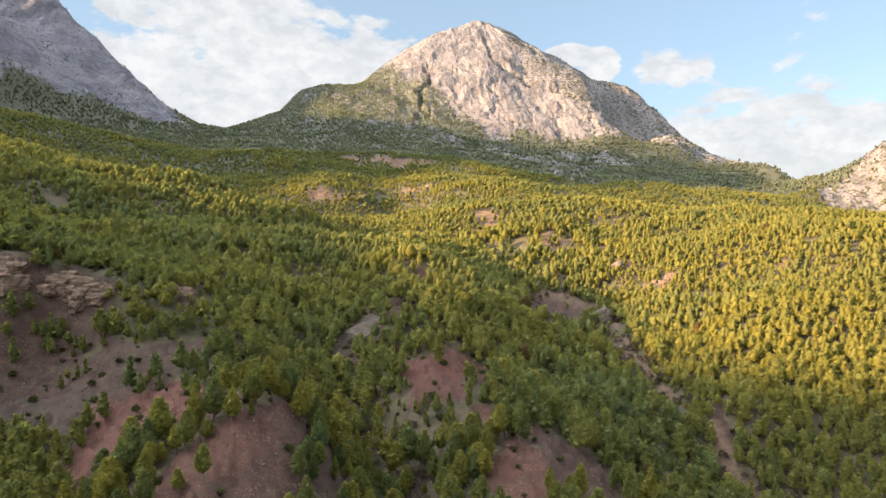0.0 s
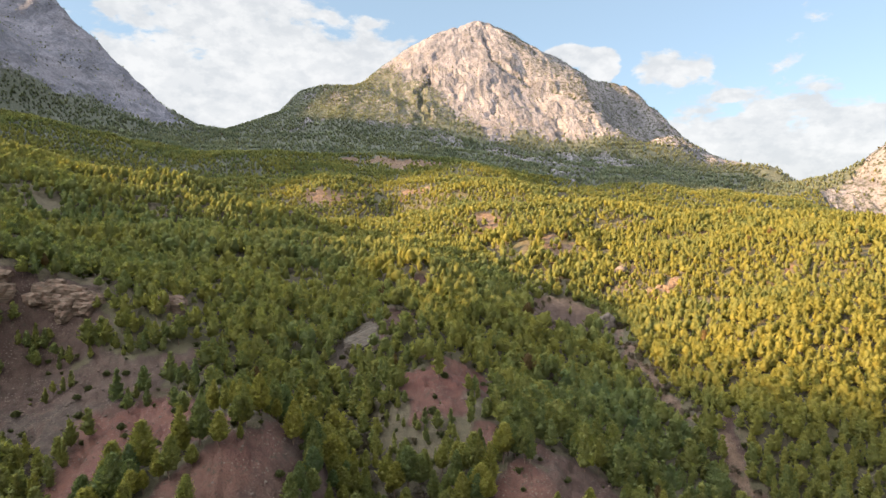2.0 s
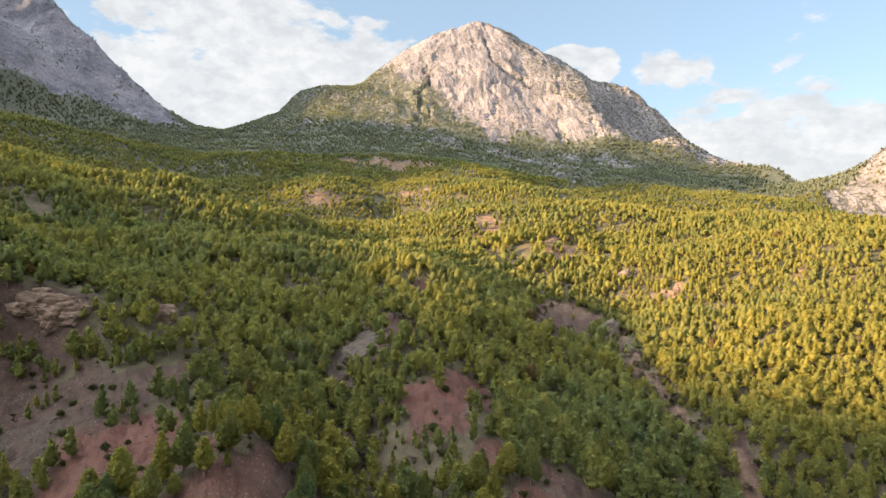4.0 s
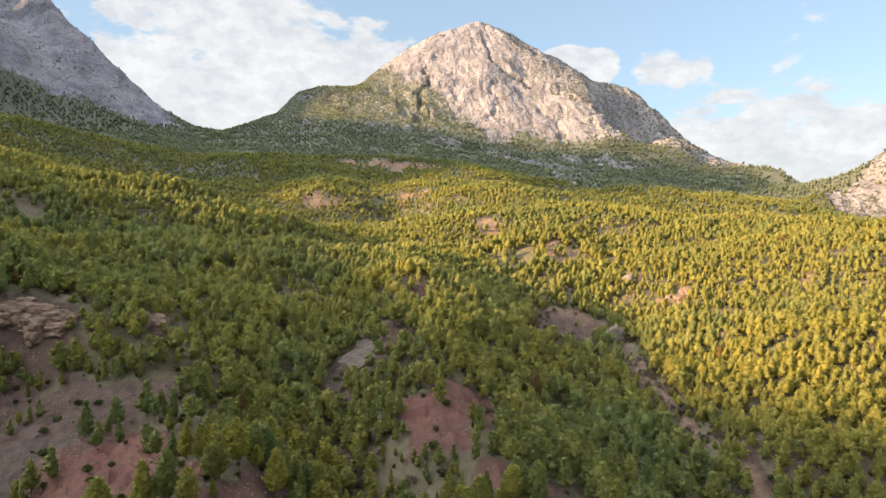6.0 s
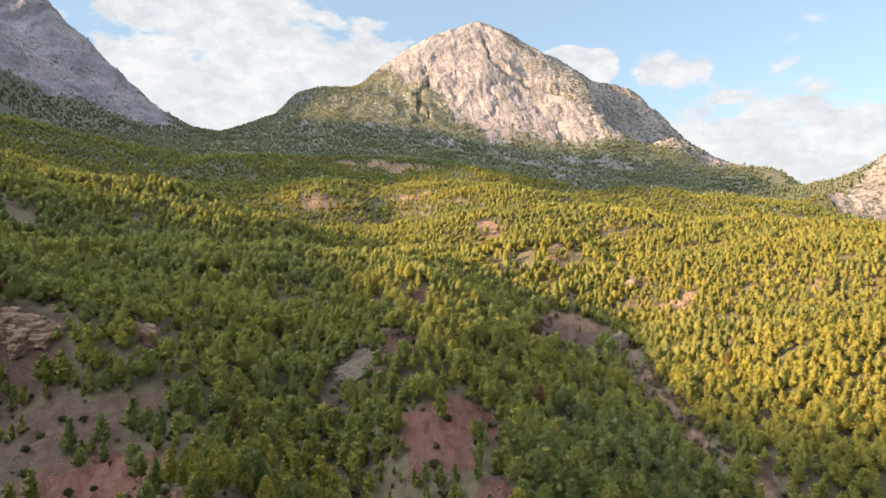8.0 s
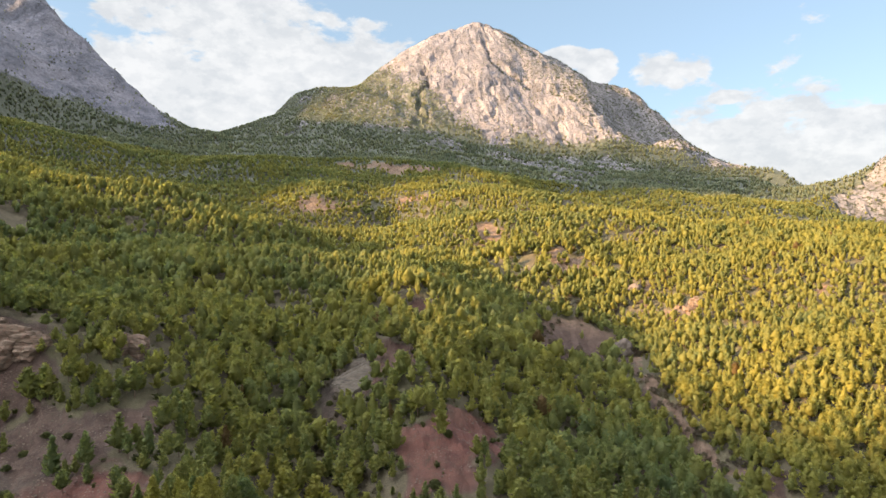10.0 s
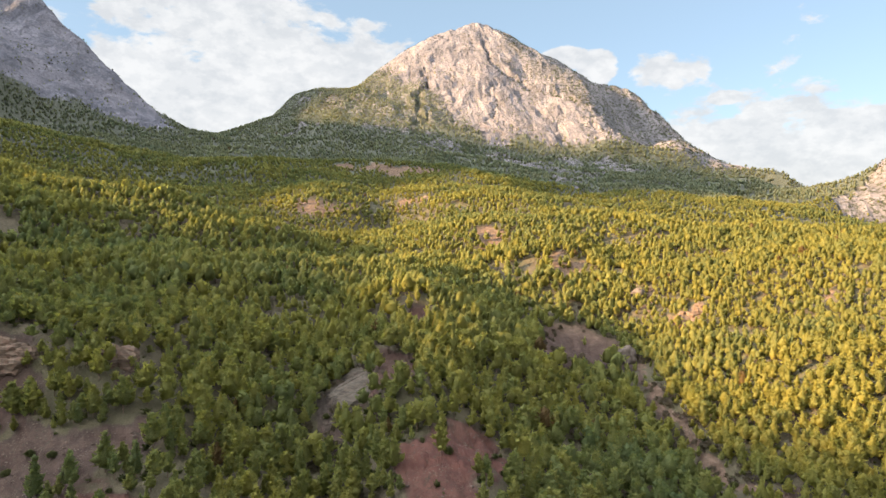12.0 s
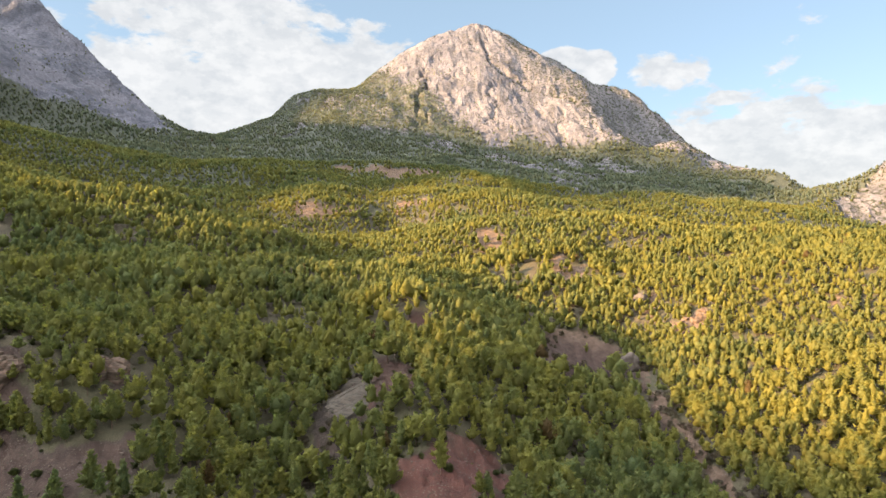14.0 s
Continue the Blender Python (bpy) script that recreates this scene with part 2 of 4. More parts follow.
FOREST_FAR_WEST = [(-554, 800, 229), (-451, 748, 208), (-383, 859, 189), (-292, 766, 158), (-261, 766, 150), (-243, 790, 167), (-192, 760, 150),
    (-139, 700, 139)]
SHELF = [(-124, 650, 124), (-145, 680, 132), (-120, 850, 169), (-71, 850, 167), (-18, 830, 161), (25, 780, 151), (59, 720, 142)]
TRACK_BANK = [(-150, 880, 184), (-118, 874, 180), (-70, 872, 178), (-20, 854, 172), (28, 806, 161)]
CREST_EAST = [(93, 720, 135), (133, 690, 122), (174, 650, 113), (187, 590, 106), (193, 520, 101), (216, 470, 101), (242, 440, 100), (258, 405, 97),
    (269, 385, 94), (310, 360, 97), (386, 330, 108)]
SLOPE_EAST = [(79, 428, 77), (80, 442, 86), (124, 402, 79), (135, 441, 85), (125, 357, 65), (118, 242, 47), (97, 197, 39), (140, 221, 45), (135, 248,
    54), (148, 272, 60), (206, 327, 86), (160, 300, 66), (178, 380, 86)]
SLOPE_EAST_OUTER = [(135, 120, 24), (150, 170, 36), (190, 220, 60), (240, 270, 84), (200, 120, 45), (260, 180, 75), (300, 60, 70)]
BEHIND_CREST_EAST = [(120, 760, 125), (200, 720, 92), (230, 640, 78), (300, 560, 84), (360, 500, 90), (460, 430, 96)]
FOOT_EAST = [(153, 980, 164), (169, 870, 142), (284, 900, 142), (304, 820, 119), (351, 800, 115), (439, 800, 114), (429, 980, 139), (520, 980, 142)]
CLIFF_FOOT = [(-320, 1150, 227), (-298, 1330, 286), (-166, 1300, 277), (-75, 1330, 285), (19, 1360, 286), (173, 1340, 248), (278, 1330, 239), (369,
    1300, 224), (507, 1280, 201), (573, 1180, 175)]
SHOULDER_EAST = [(491, 1400, 268), (554, 1370, 232), (580, 1290, 197), (597, 1230, 164), (615, 1180, 148), (612, 1100, 141)]
TALUS = [(-199, 1000, 187), (-97, 1050, 201), (14, 1020, 189), (94, 1100, 200), (207, 1080, 179), (303, 1080, 173)]
CLIFF_TOP = [(-116, 1560, 419), (-34, 1620, 474), (70, 1720, 557), (169, 1650, 495), (247, 1590, 439), (290, 1520, 391)]
RIB_EAST = [(359, 1560, 408), (354, 1440, 332), (354, 1350, 270)]
RECESS_EAST = [(483, 1600, 351), (499, 1540, 301), (526, 1460, 256), (429, 1440, 262)]
CREST_MAIN = [(-377, 1500, 348), (-355, 1560, 396), (-302, 1600, 414), (-239, 1650, 425), (-201, 1700, 455), (-145, 1750, 516), (-70, 1800, 578), (10,
    1850, 631), (51, 1870, 644), (110, 1900, 658), (159, 1890, 641), (252, 1840, 581), (339, 1780, 523), (403, 1720, 467), (468, 1680, 442), (516,
    1640, 394), (540, 1580, 334), (585, 1480, 264), (652, 1370, 197), (683, 1290, 166), (686, 1180, 152)]
SADDLE = [(-517, 1330, 288), (-474, 1360, 281), (-442, 1410, 298), (-406, 1460, 324)]
FAR_SIDE = [(-700, 2300, 150), (-250, 2100, 180), (150, 2350, 250), (600, 2200, 180), (900, 1700, 80), (-1600, 2600, 300), (0, 3200, 60), (1700, 2500,
    60), (-2500, 3800, 80), (2600, 3600, 40), (700, 1300, 110)]
CREST_LEFT = [(-548, 1340, 301), (-594, 1360, 337), (-650, 1380, 382), (-703, 1390, 432), (-762, 1400, 483), (-804, 1400, 520), (-827, 1390, 559),
    (-874, 1380, 591), (-960, 1395, 585), (-1120, 1370, 570), (-1320, 1280, 550)]
FOOT_LEFT = [(-523, 1220, 272), (-559, 1120, 273), (-631, 1060, 290), (-691, 1000, 305), (-732, 900, 309), (-764, 780, 307)]
FACE_LEFT = [(-709, 1270, 404), (-783, 1230, 427)]
FOREST_LEFT_LOW = [(-589, 850, 237), (-494, 880, 218), (-422, 1050, 221), (-391, 1150, 228)]
ROCK_EAST = [(560, 960, 151), (572, 930, 147), (525, 885, 126), (526, 860, 107), (608, 930, 171), (640, 920, 203), (682, 900, 233), (775, 900, 284),
    (581, 840, 104), (637, 780, 110), (695, 700, 126), (966, 900, 284), (835, 1150, 147)]
# added ridge out of view, heights set to shade the near slopes
UNSEEN_SHADE_RIDGE = [(-400, -450, 195), (-345, -200, 182), (-332, 0, 186), (-330, 60, 186), (-330, 92, 179), (-330, 120, 169), (-330, 142, 164), (-332,
    170, 163), (-334, 204, 169), (-338, 261, 168), (-342, 300, 164), (-346, 335, 161), (-350, 390, 157), (-354, 430, 155)]
# added flank out of view, shaped to shade the valley and cliff foot
UNSEEN_SHADE_FLANK = [(-900, 1215, 500), (-875, 1110, 535), (-868, 980, 590), (-865, 894, 612), (-855, 778, 600), (-848, 715, 585), (-842, 665, 570),
    (-842, 625, 535), (-842, 585, 440), (-842, 545, 312), (-840, 470, 312), (-840, 350, 306), (-835, 250, 286), (-800, 50, 230)]
# unseen land kept low here so the sun passes behind those ridges
UNSEEN_SUN_GAPS = [(-765, 495, 285), (-850, 1305, 505), (-990, 430, 275), (-1000, 600, 455), (-1000, 800, 490), (-1010, 1120, 505), (-990, 330, 255),
    (-700, 400, 235), (-590, 170, 180), (-500, 95, 150), (-430, -30, 150), (-430, -120, 155), (-440, 60, 140), (-600, 0, 175), (-1050, 1000, 500),
    (-1060, 1200, 505), (-560, 300, 175)]
BEHIND_CRESTS = [(-620, 1560, 200), (-800, 1620, 240), (-1000, 1650, 330), (-1250, 1600, 450), (-500, 1620, 190), (-420, 1800, 200), (680, 1650, 190),
    (780, 1420, 100), (790, 1270, 90), (740, 1080, 105), (900, 1030, 140)]
NEAR_BELOW = [(0, -40, 10), (60, 0, 0), (-60, 0, 24), (150, 0, 20), (-170, 40, 60), (-190, 110, 70), (-150, -80, 40), (100, -150, -20), (0, -300,
    -20), (300, -200, 40), (-200, -300, 80), (-160, 150, 64)]
OUTLANDS = [(0, -1200, -60), (-1500, -1200, 250), (1500, -1200, 60), (1400, 0, 160), (-1600, 0, 300), (2500, 1200, 120), (-3000, 1200, 400), (0,
    -3500, -60), (-3500, -3000, 200), (3500, -3000, 60), (-1900, 1500, 560), (4000, 3000, 60), (-4000, 3200, 300), (0, 4500, 40)]
SHEET_LINES = [SPUR_CENTRAL, SPUR_NORTH, GULLY_EAST, GULLY_NORTH, GULLY_WEST, SPUR_FORE, TERRACE_WEST, CREST_WEST, HOLLOW_WEST, TRACK_BANK, CREST_EAST, BEHIND_CREST_EAST, CLIFF_FOOT, CLIFF_TOP, RIB_EAST, CREST_MAIN, SADDLE, CREST_LEFT, FOOT_LEFT, UNSEEN_SHADE_RIDGE, UNSEEN_SHADE_FLANK]
SHEET_SPOTS = [SPUR_EAST_FLANK, SCREE_BASIN, SLOPE_WEST, FOREST_FAR_WEST, SHELF, SLOPE_EAST, SLOPE_EAST_OUTER, FOOT_EAST, SHOULDER_EAST, TALUS, RECESS_EAST, FAR_SIDE, FACE_LEFT, FOREST_LEFT_LOW, ROCK_EAST, UNSEEN_SUN_GAPS, BEHIND_CRESTS, NEAR_BELOW, OUTLANDS]


# the loose grain of the land: smooth lattice noise
LATTICE = np.random.RandomState(7).rand(256, 256) * 2 - 1


def grain(x, y, size, seed=0):
    u, v = x / size + 37.7 * seed, y / size + 91.3 * seed
    i, j = np.floor(u).astype(int), np.floor(v).astype(int)
    a, b = u - i, v - j
    a, b = a * a * a * (a * (a * 6 - 15) + 10), b * b * b * (b * (b * 6 - 15) + 10)
    g = lambda p, q: LATTICE[p & 255, q & 255]
    return (g(i, j) * (1 - a) + g(i + 1, j) * a) * (1 - b) + (g(i, j + 1) * (1 - a) + g(i + 1, j + 1) * a) * b


def layers(x, y, size, count, fall=0.5, seed=0):
    total = 0
    for k in range(count):
        total = total + grain(x, y, size / 2 ** k, seed + k) * fall ** k
    return total


def smooth(v, low, high):
    s = np.clip((v - low) / (high - low), 0, 1)
    return s * s * (3 - 2 * s)


def densify(line):
    """Points along a line, also between its corners where they lie far apart."""
    made = [line[0]]
    for p, q in zip(line, line[1:]):
        gap, reach = math.dist(p[:2], q[:2]), 12 + 0.06 * abs(p[1])
        steps = max(1, min(4, int(gap / reach)))
        made += [tuple(p[k] + (q[k] - p[k]) * s / steps for k in range(3)) for s in range(1, steps + 1)]
    return made


def land_weights():
    """A smooth sheet through all lines: weights of one soft cone for each point."""
    pts = [p for line in SHEET_LINES for p in densify(line)] + [p for spots in SHEET_SPOTS for p in spots]
    pts = np.array(pts, float)
    soft = 5 + 0.02 * np.hypot(pts[:, 0], pts[:, 1])
    far = np.hypot(pts[:, None, 0] - pts[None, :, 0], pts[:, None, 1] - pts[None, :, 1])
    kernel = np.sqrt(far ** 2 + soft[None, :] ** 2)
    size = len(pts)
    a = np.zeros((size + 3, size + 3))
    a[:size, :size] = kernel + np.eye(size) * -0.6
    a[:size, size], a[:size, size + 1:] = 1, pts[:, :2] / 1000
    a[size, :size], a[size + 1:, :size] = 1, pts[:, :2].T / 1000
    return pts, soft, np.linalg.solve(a, np.r_[pts[:, 2], 0, 0, 0])


SHEET, SOFT, WEIGHTS = land_weights()


def inside(x, y, ring):
    hit = np.zeros(np.shape(x), bool)
    for (ax, ay), (bx, by) in zip(ring, ring[1:] + ring[:1]):
        if ay != by:
            hit ^= ((ay > y) != (by > y)) & (x < (bx - ax) * (y - ay) / (by - ay) + ax)
    return hit


def within(x, y, ring, reach=16):
    """How far a place lies inside a ring, from 0 to 1 across its edge."""
    return sum(inside(x + reach * math.cos(t), y + reach * math.sin(t), ring) * 1.0 for t in (0.3, 1.35, 2.4, 3.45, 4.5, 5.55)) / 6


# plan of the limestone: the peak, the mountain beside the saddle, the crag at the far end of the ridge
PEAK_ROCK = [(-190, 1440), (-110, 1360), (-60, 1395), (20, 1385), (175, 1352), (280, 1360), (370, 1360), (500, 1365), (600, 1325),
             (690, 1330), (640, 1500), (580, 1750), (110, 1990), (-160, 1850), (-230, 1700)]
LEFT_ROCK = [(-520, 1260), (-560, 1150), (-631, 1085), (-691, 1025), (-740, 925), (-790, 800), (-1400, 800), (-1500, 1600), (-540, 1390)]
CRAG_ROCK = [(522, 905), (518, 868), (545, 835), (590, 822), (660, 790), (820, 780), (1000, 900), (800, 1010), (650, 975), (600, 945)]

# bare ground: x, y, half width, half depth, turn in degrees, redness
BARE_NEAR = [(-126, 184, 14, 8, 0, 0.15), (-80, 188, 8, 5, 0, 0.3), (-94, 154, 8, 6, 0, 0.1), (-125, 194, 7, 5, 0, 0.3), (-6, 138, 8, 7, 0, 0.25),
             (21, 148, 5, 8, 0, 0.5), (20, 187, 3, 5, 0, 0.7), (-27, 108, 5, 9, 0, 0.45), (-60, 140, 12, 10, 0, 1.0), (-115, 201, 9, 6, 0, 0.3), (-134, 197, 8, 5, 0, 0.4), (-89, 210, 8, 5, 0, 0.3), (-99, 180, 29, 10, 0, 0.25), (-104, 167, 24, 14, 0, 0.1),
             (-70, 144, 29, 16, -56, 1.0), (-60, 126, 12, 13, 0, 1.0), (-49, 120, 9, 7, -20, 0.9), (-66, 116, 10, 9, 0, 0.95), (-36, 97, 10, 13, 0, 0.5), (-38, 108, 5, 8, 0, 0.8), (15, 131, 8, 11, 0, 0.8), (-41, 102, 5, 7, 0, 0.75), (-32, 115, 3, 9, 0, 0.6), (2, 196, 13, 22, -10, 1.0), (-9, 190, 9, 11, 0, 1.0), (-3, 174, 9, 9, 0, 0.8), (-19, 251, 6, 10, 0, 0.5), (-13, 236, 5, 9, 0, 0.6), (0, 200, 7, 9, 0, 0.7), (-29, 232, 9, 20, 0, 0.05), (-29, 218, 6, 8, 0, 0.1),
             (29, 136, 9, 16, 0, 0.35), (10, 155, 6, 10, 0, 0.8), (-19, 226, 4, 5, 0, 0.6)]
BARE_FAR = [(-12, 302, 10, 11, 0, 0.6), (61, 331, 18, 38, -22, 0.35), (122, 355, 10, 10, 0, 0.25), (78, 434, 12, 13, 0, 0.6), (34, 512, 13, 14, 0, 0.4),
            (-122, 652, 24, 22, 0, 0.6), (-92, 670, 15, 13, 0, 0.5), (-62, 862, 88, 15, -8, 0.5), (117, 242, 3, 3, 0, 0.4), (218, 342, 6, 4, 0, 0.2),
            (-110, 461, 5, 5, 0, 0.0), (180, 332, 5, 3, 0, 0.3), (152, 300, 3, 3, 0, 0.3), (70, 470, 16, 5, 20, 0.5), (10, 560, 14, 5, -30, 0.4), (-30, 690, 20, 6, 25, 0.4), (106, 388, 5, 7, 0, 0.2), (80, 320, 4, 5, 0, 0.2)]


OUTCROPS = [(-298, 1335, 16, 36), (-262, 1345, 9, 25), (-150, 1330, 15, 36), (-122, 1345, 10, 30), (-75, 1335, 13, 34), (-15, 1290, 15, 50), (8, 1265, 16, 40),
            (120, 1235, 34, 50), (165, 1190, 40, 60), (215, 1130, 30, 50), (262, 1100, 20, 40), (196, 1010, 20, 40), (206, 950, 16, 30), (330, 1260, 40, 40), (250, 1280, 30, 40)]


def outcrops(x, y):
    """Rock heads that stand out of the wooded slope below the cliffs."""
    share = np.zeros_like(x)
    wx, wy = x + layers(x, y, 40, 4, 0.6, seed=8) * 24, y + layers(x, y, 40, 4, 0.6, seed=18) * 44
    for cx, cy, rx, ry in OUTCROPS:
        share = np.maximum(share, 1 - smooth(np.hypot((wx - cx) / rx, (wy - cy) / ry), 0.6, 1.1))
    return share


# clefts that cut the cliffs of the peak: depth, then the line on the plan
CLEFTS = [(15, [(-62, 1625), (-55, 1585), (-42, 1498), (-27, 1406)]), (13, [(110, 1747), (141, 1642), (231, 1570), (314, 1507)]), (8, [(112, 1560), (127, 1467), (124, 1440)]),
          (6, [(255, 1500), (241, 1443), (258, 1375)]), (5, [(345, 1480), (322, 1358)]), (5, [(26, 1600), (38, 1520), (22, 1480)])]


def clefts(x, y):
    """Depth of the clefts at a place."""
    wx = x + layers(x, y, 80, 5, 0.65, seed=81) * 24
    deep = np.zeros_like(x)
    near = (np.abs(x) < 560) & (y > 1300) & (y < 1800)
    if not near.any():
        return deep
    px, py = wx[near], y[near]
    most = np.zeros_like(px)
    for depth, line in CLEFTS:
        for (ax, ay), (bx, by) in zip(line, line[1:]):
            t = np.clip(((px - ax) * (bx - ax) + (py - ay) * (by - ay)) / ((bx - ax) ** 2 + (by - ay) ** 2), 0, 1)
            gap = np.hypot(px - ax - t * (bx - ax), (py - ay - t * (by - ay)) * 0.6)
            most = np.maximum(most, depth * (1 - smooth(gap, 1.5, 13)))
    deep[near] = most
    return deep


def gully_bed(x, y):
    """The open stony bed of the gully."""
    share = np.zeros_like(x)
    for (ax, ay, _), (bx, by, _) in zip(GULLY_EAST[1:], GULLY_EAST[2:-1]):
        t = np.clip(((x - ax) * (bx - ax) + (y - ay) * (by - ay)) / ((bx - ax) ** 2 + (by - ay) ** 2), 0, 1)
        share = np.maximum(share, 1 - smooth(np.hypot(x - 2 - ax - t * (bx - ax), y - ay - t * (by - ay)), 1.5, 3.8))
    return share


def cover(x, y):
    """How bare and how red the soil is, how far it is limestone, and how much scrub the limestone bears."""
    wx, wy = x + layers(x, y, 18, 4, 0.62, seed=3) * 5, y + layers(x, y, 18, 4, 0.62, seed=9) * 6.5
    bare, red = np.zeros_like(x), np.zeros_like(x)
    for cx, cy, rx, ry, turn, tint in BARE_NEAR + BARE_FAR:
        c, s = math.cos(radians(turn)), math.sin(radians(turn))
        u, v = (wx - cx) * c + (wy - cy) * s, (wy - cy) * c - (wx - cx) * s
        share = 1 - smooth(np.hypot(u / rx, v / ry), 0.7, 1.15)
        red = np.where(share > 0, np.maximum(red, tint * share), red)
        bare = np.maximum(bare, share)
    bed = gully_bed(wx, wy)
    bare, red = np.maximum(bare, bed), np.maximum(red, 0.35 * bed)
    wx, wy = x + layers(x, y, 110, 5, 0.6, seed=5) * 34, y + layers(x, y, 110, 5, 0.6, seed=6) * 34
    peak, left, crag = inside(wx, wy, PEAK_ROCK), inside(wx, wy, LEFT_ROCK), inside(x + (wx - x) * 0.4, y + (wy - y) * 0.4, CRAG_ROCK)
    rock = np.maximum(np.maximum(within(wx, wy, PEAK_ROCK), within(wx, wy, LEFT_ROCK)), crag)
    ledges = smooth(np.minimum(-40 - x, x + 360), 0, 60) * smooth(np.minimum(y - 1370, 1680 - y), 0, 60)
    rock = np.maximum(rock, ledges * 0.8 * smooth(layers(x, y, 26, 4, 0.6, seed=91), 0.15, 0.5))
    # the west foot of the peak is broken rock under scrub and pines
    foot = smooth(((wx - 20) * -0.80 + (wy - 1390) * -0.60), -65, -15) * peak
    rock = np.maximum(rock * (1 - 0.50 * foot), 0.88 * outcrops(x, y))
    scrub = np.where(left, 0.3, np.where(crag, 0.95, np.where(peak, 0.8 * foot + 0.45 + 0.55 * smooth(wx + (wy - 1500) * 0.43, 215, 330), 1.2)))
    scrub = np.minimum(scrub + 0.6 * smooth(clefts(x, y), 4, 10), 1.6)
    return bare, red, rock, scrub, peak, left, crag


def height(x, y):
    x, y = np.asarray(x, float), np.asarray(y, float)
    z = np.empty(x.shape)
    flat_x, flat_y, flat_z = x.ravel(), y.ravel(), np.empty(x.size)
    size = len(SHEET)
    for s in range(0, x.size, 20000):
        px, py = flat_x[s:s + 20000, None], flat_y[s:s + 20000, None]
        k = np.sqrt((px - SHEET[:, 0]) ** 2 + (py - SHEET[:, 1]) ** 2 + SOFT ** 2)
        flat_z[s:s + 20000] = k @ WEIGHTS[:size] + WEIGHTS[size] + (px[:, 0] * WEIGHTS[size + 1] + py[:, 0] * WEIGHTS[size + 2]) / 1000
    z = flat_z.reshape(x.shape)
    far = np.hypot(x, y)
    z = z + layers(x, y, 48, 4, seed=1) * 3.2 * smooth(far, 120, 300) + layers(x, y, 7, 3, seed=2) * 0.35
    z = z + layers(x, y, 160, 3, seed=4) * 4 * smooth(far, 600, 1200)
    z = z + 6 * outcrops(x, y) - clefts(x, y)
    wx, wy = x + layers(x, y, 110, 5, 0.6, seed=5) * 34, y + layers(x, y, 110, 5, 0.6, seed=6) * 34
    for ring, a in ((PEAK_ROCK, 1.0), (LEFT_ROCK, 1.0), (CRAG_ROCK, 0.8)):
        near = within(wx, wy, ring) if a == 1.0 else within(x, y, ring, 8)
        bend = layers(x, y, 300, 2, seed=12) * 40
        ribs = 0.4 - np.abs(layers(x + bend, y * 0.2, 75, 4, 0.6, seed=13))
        cracks = 0.3 - np.abs(layers(x + bend * 0.6, y * 0.3, 17, 3, 0.65, seed=15))
        walls = z / 58 - x / 330 + layers(x, y, 130, 4, 0.6, seed=16) * 0.9
        walls = walls - np.floor(walls)
        steps = smooth(walls, 0.0, 0.4) - walls
        z = z + near * a * (ribs * 5.0 + cracks * 2.0 + steps * 6.0)
    return z


def rills(x, y, bare):
    """Rain runnels and small lumps in the bare soil."""
    cut = 0.35 - np.abs(layers(x + 0.3 * y, y * 0.5, 4.5, 3, 0.6, seed=61))
    return bare * smooth(600 - np.hypot(x, y), 0, 300) * (cut * 1.7 + layers(x, y, 2.0, 2, seed=62) * 0.25)


def surface(x, y):
    return height(x, y) + rills(x, y, cover(x, y)[0])


def mesh_of(name, points, faces, mat):
    """A mesh from arrays of points and of faces with equal numbers of corners."""
    data = bpy.data.meshes.new(name)
    faces = np.asarray(faces, np.int32)
    count, sides = faces.shape
    data.vertices.add(len(points))
    data.vertices.foreach_set("co", np.asarray(points, np.float32).ravel())
    data.loops.add(count * sides)
    data.loops.foreach_set("vertex_index", faces.ravel())
    data.polygons.add(count)
    data.polygons.foreach_set("loop_start", np.arange(count, dtype=np.int32) * sides)
    data.materials.append(mat)
    data.polygons.foreach_set("use_smooth", np.ones(count, bool))
    data.update(calc_edges=True)
    return data


def give(data, name, values):
    data.attributes.new(name, "FLOAT", "POINT").data.foreach_set("value", np.asarray(values, np.float32))


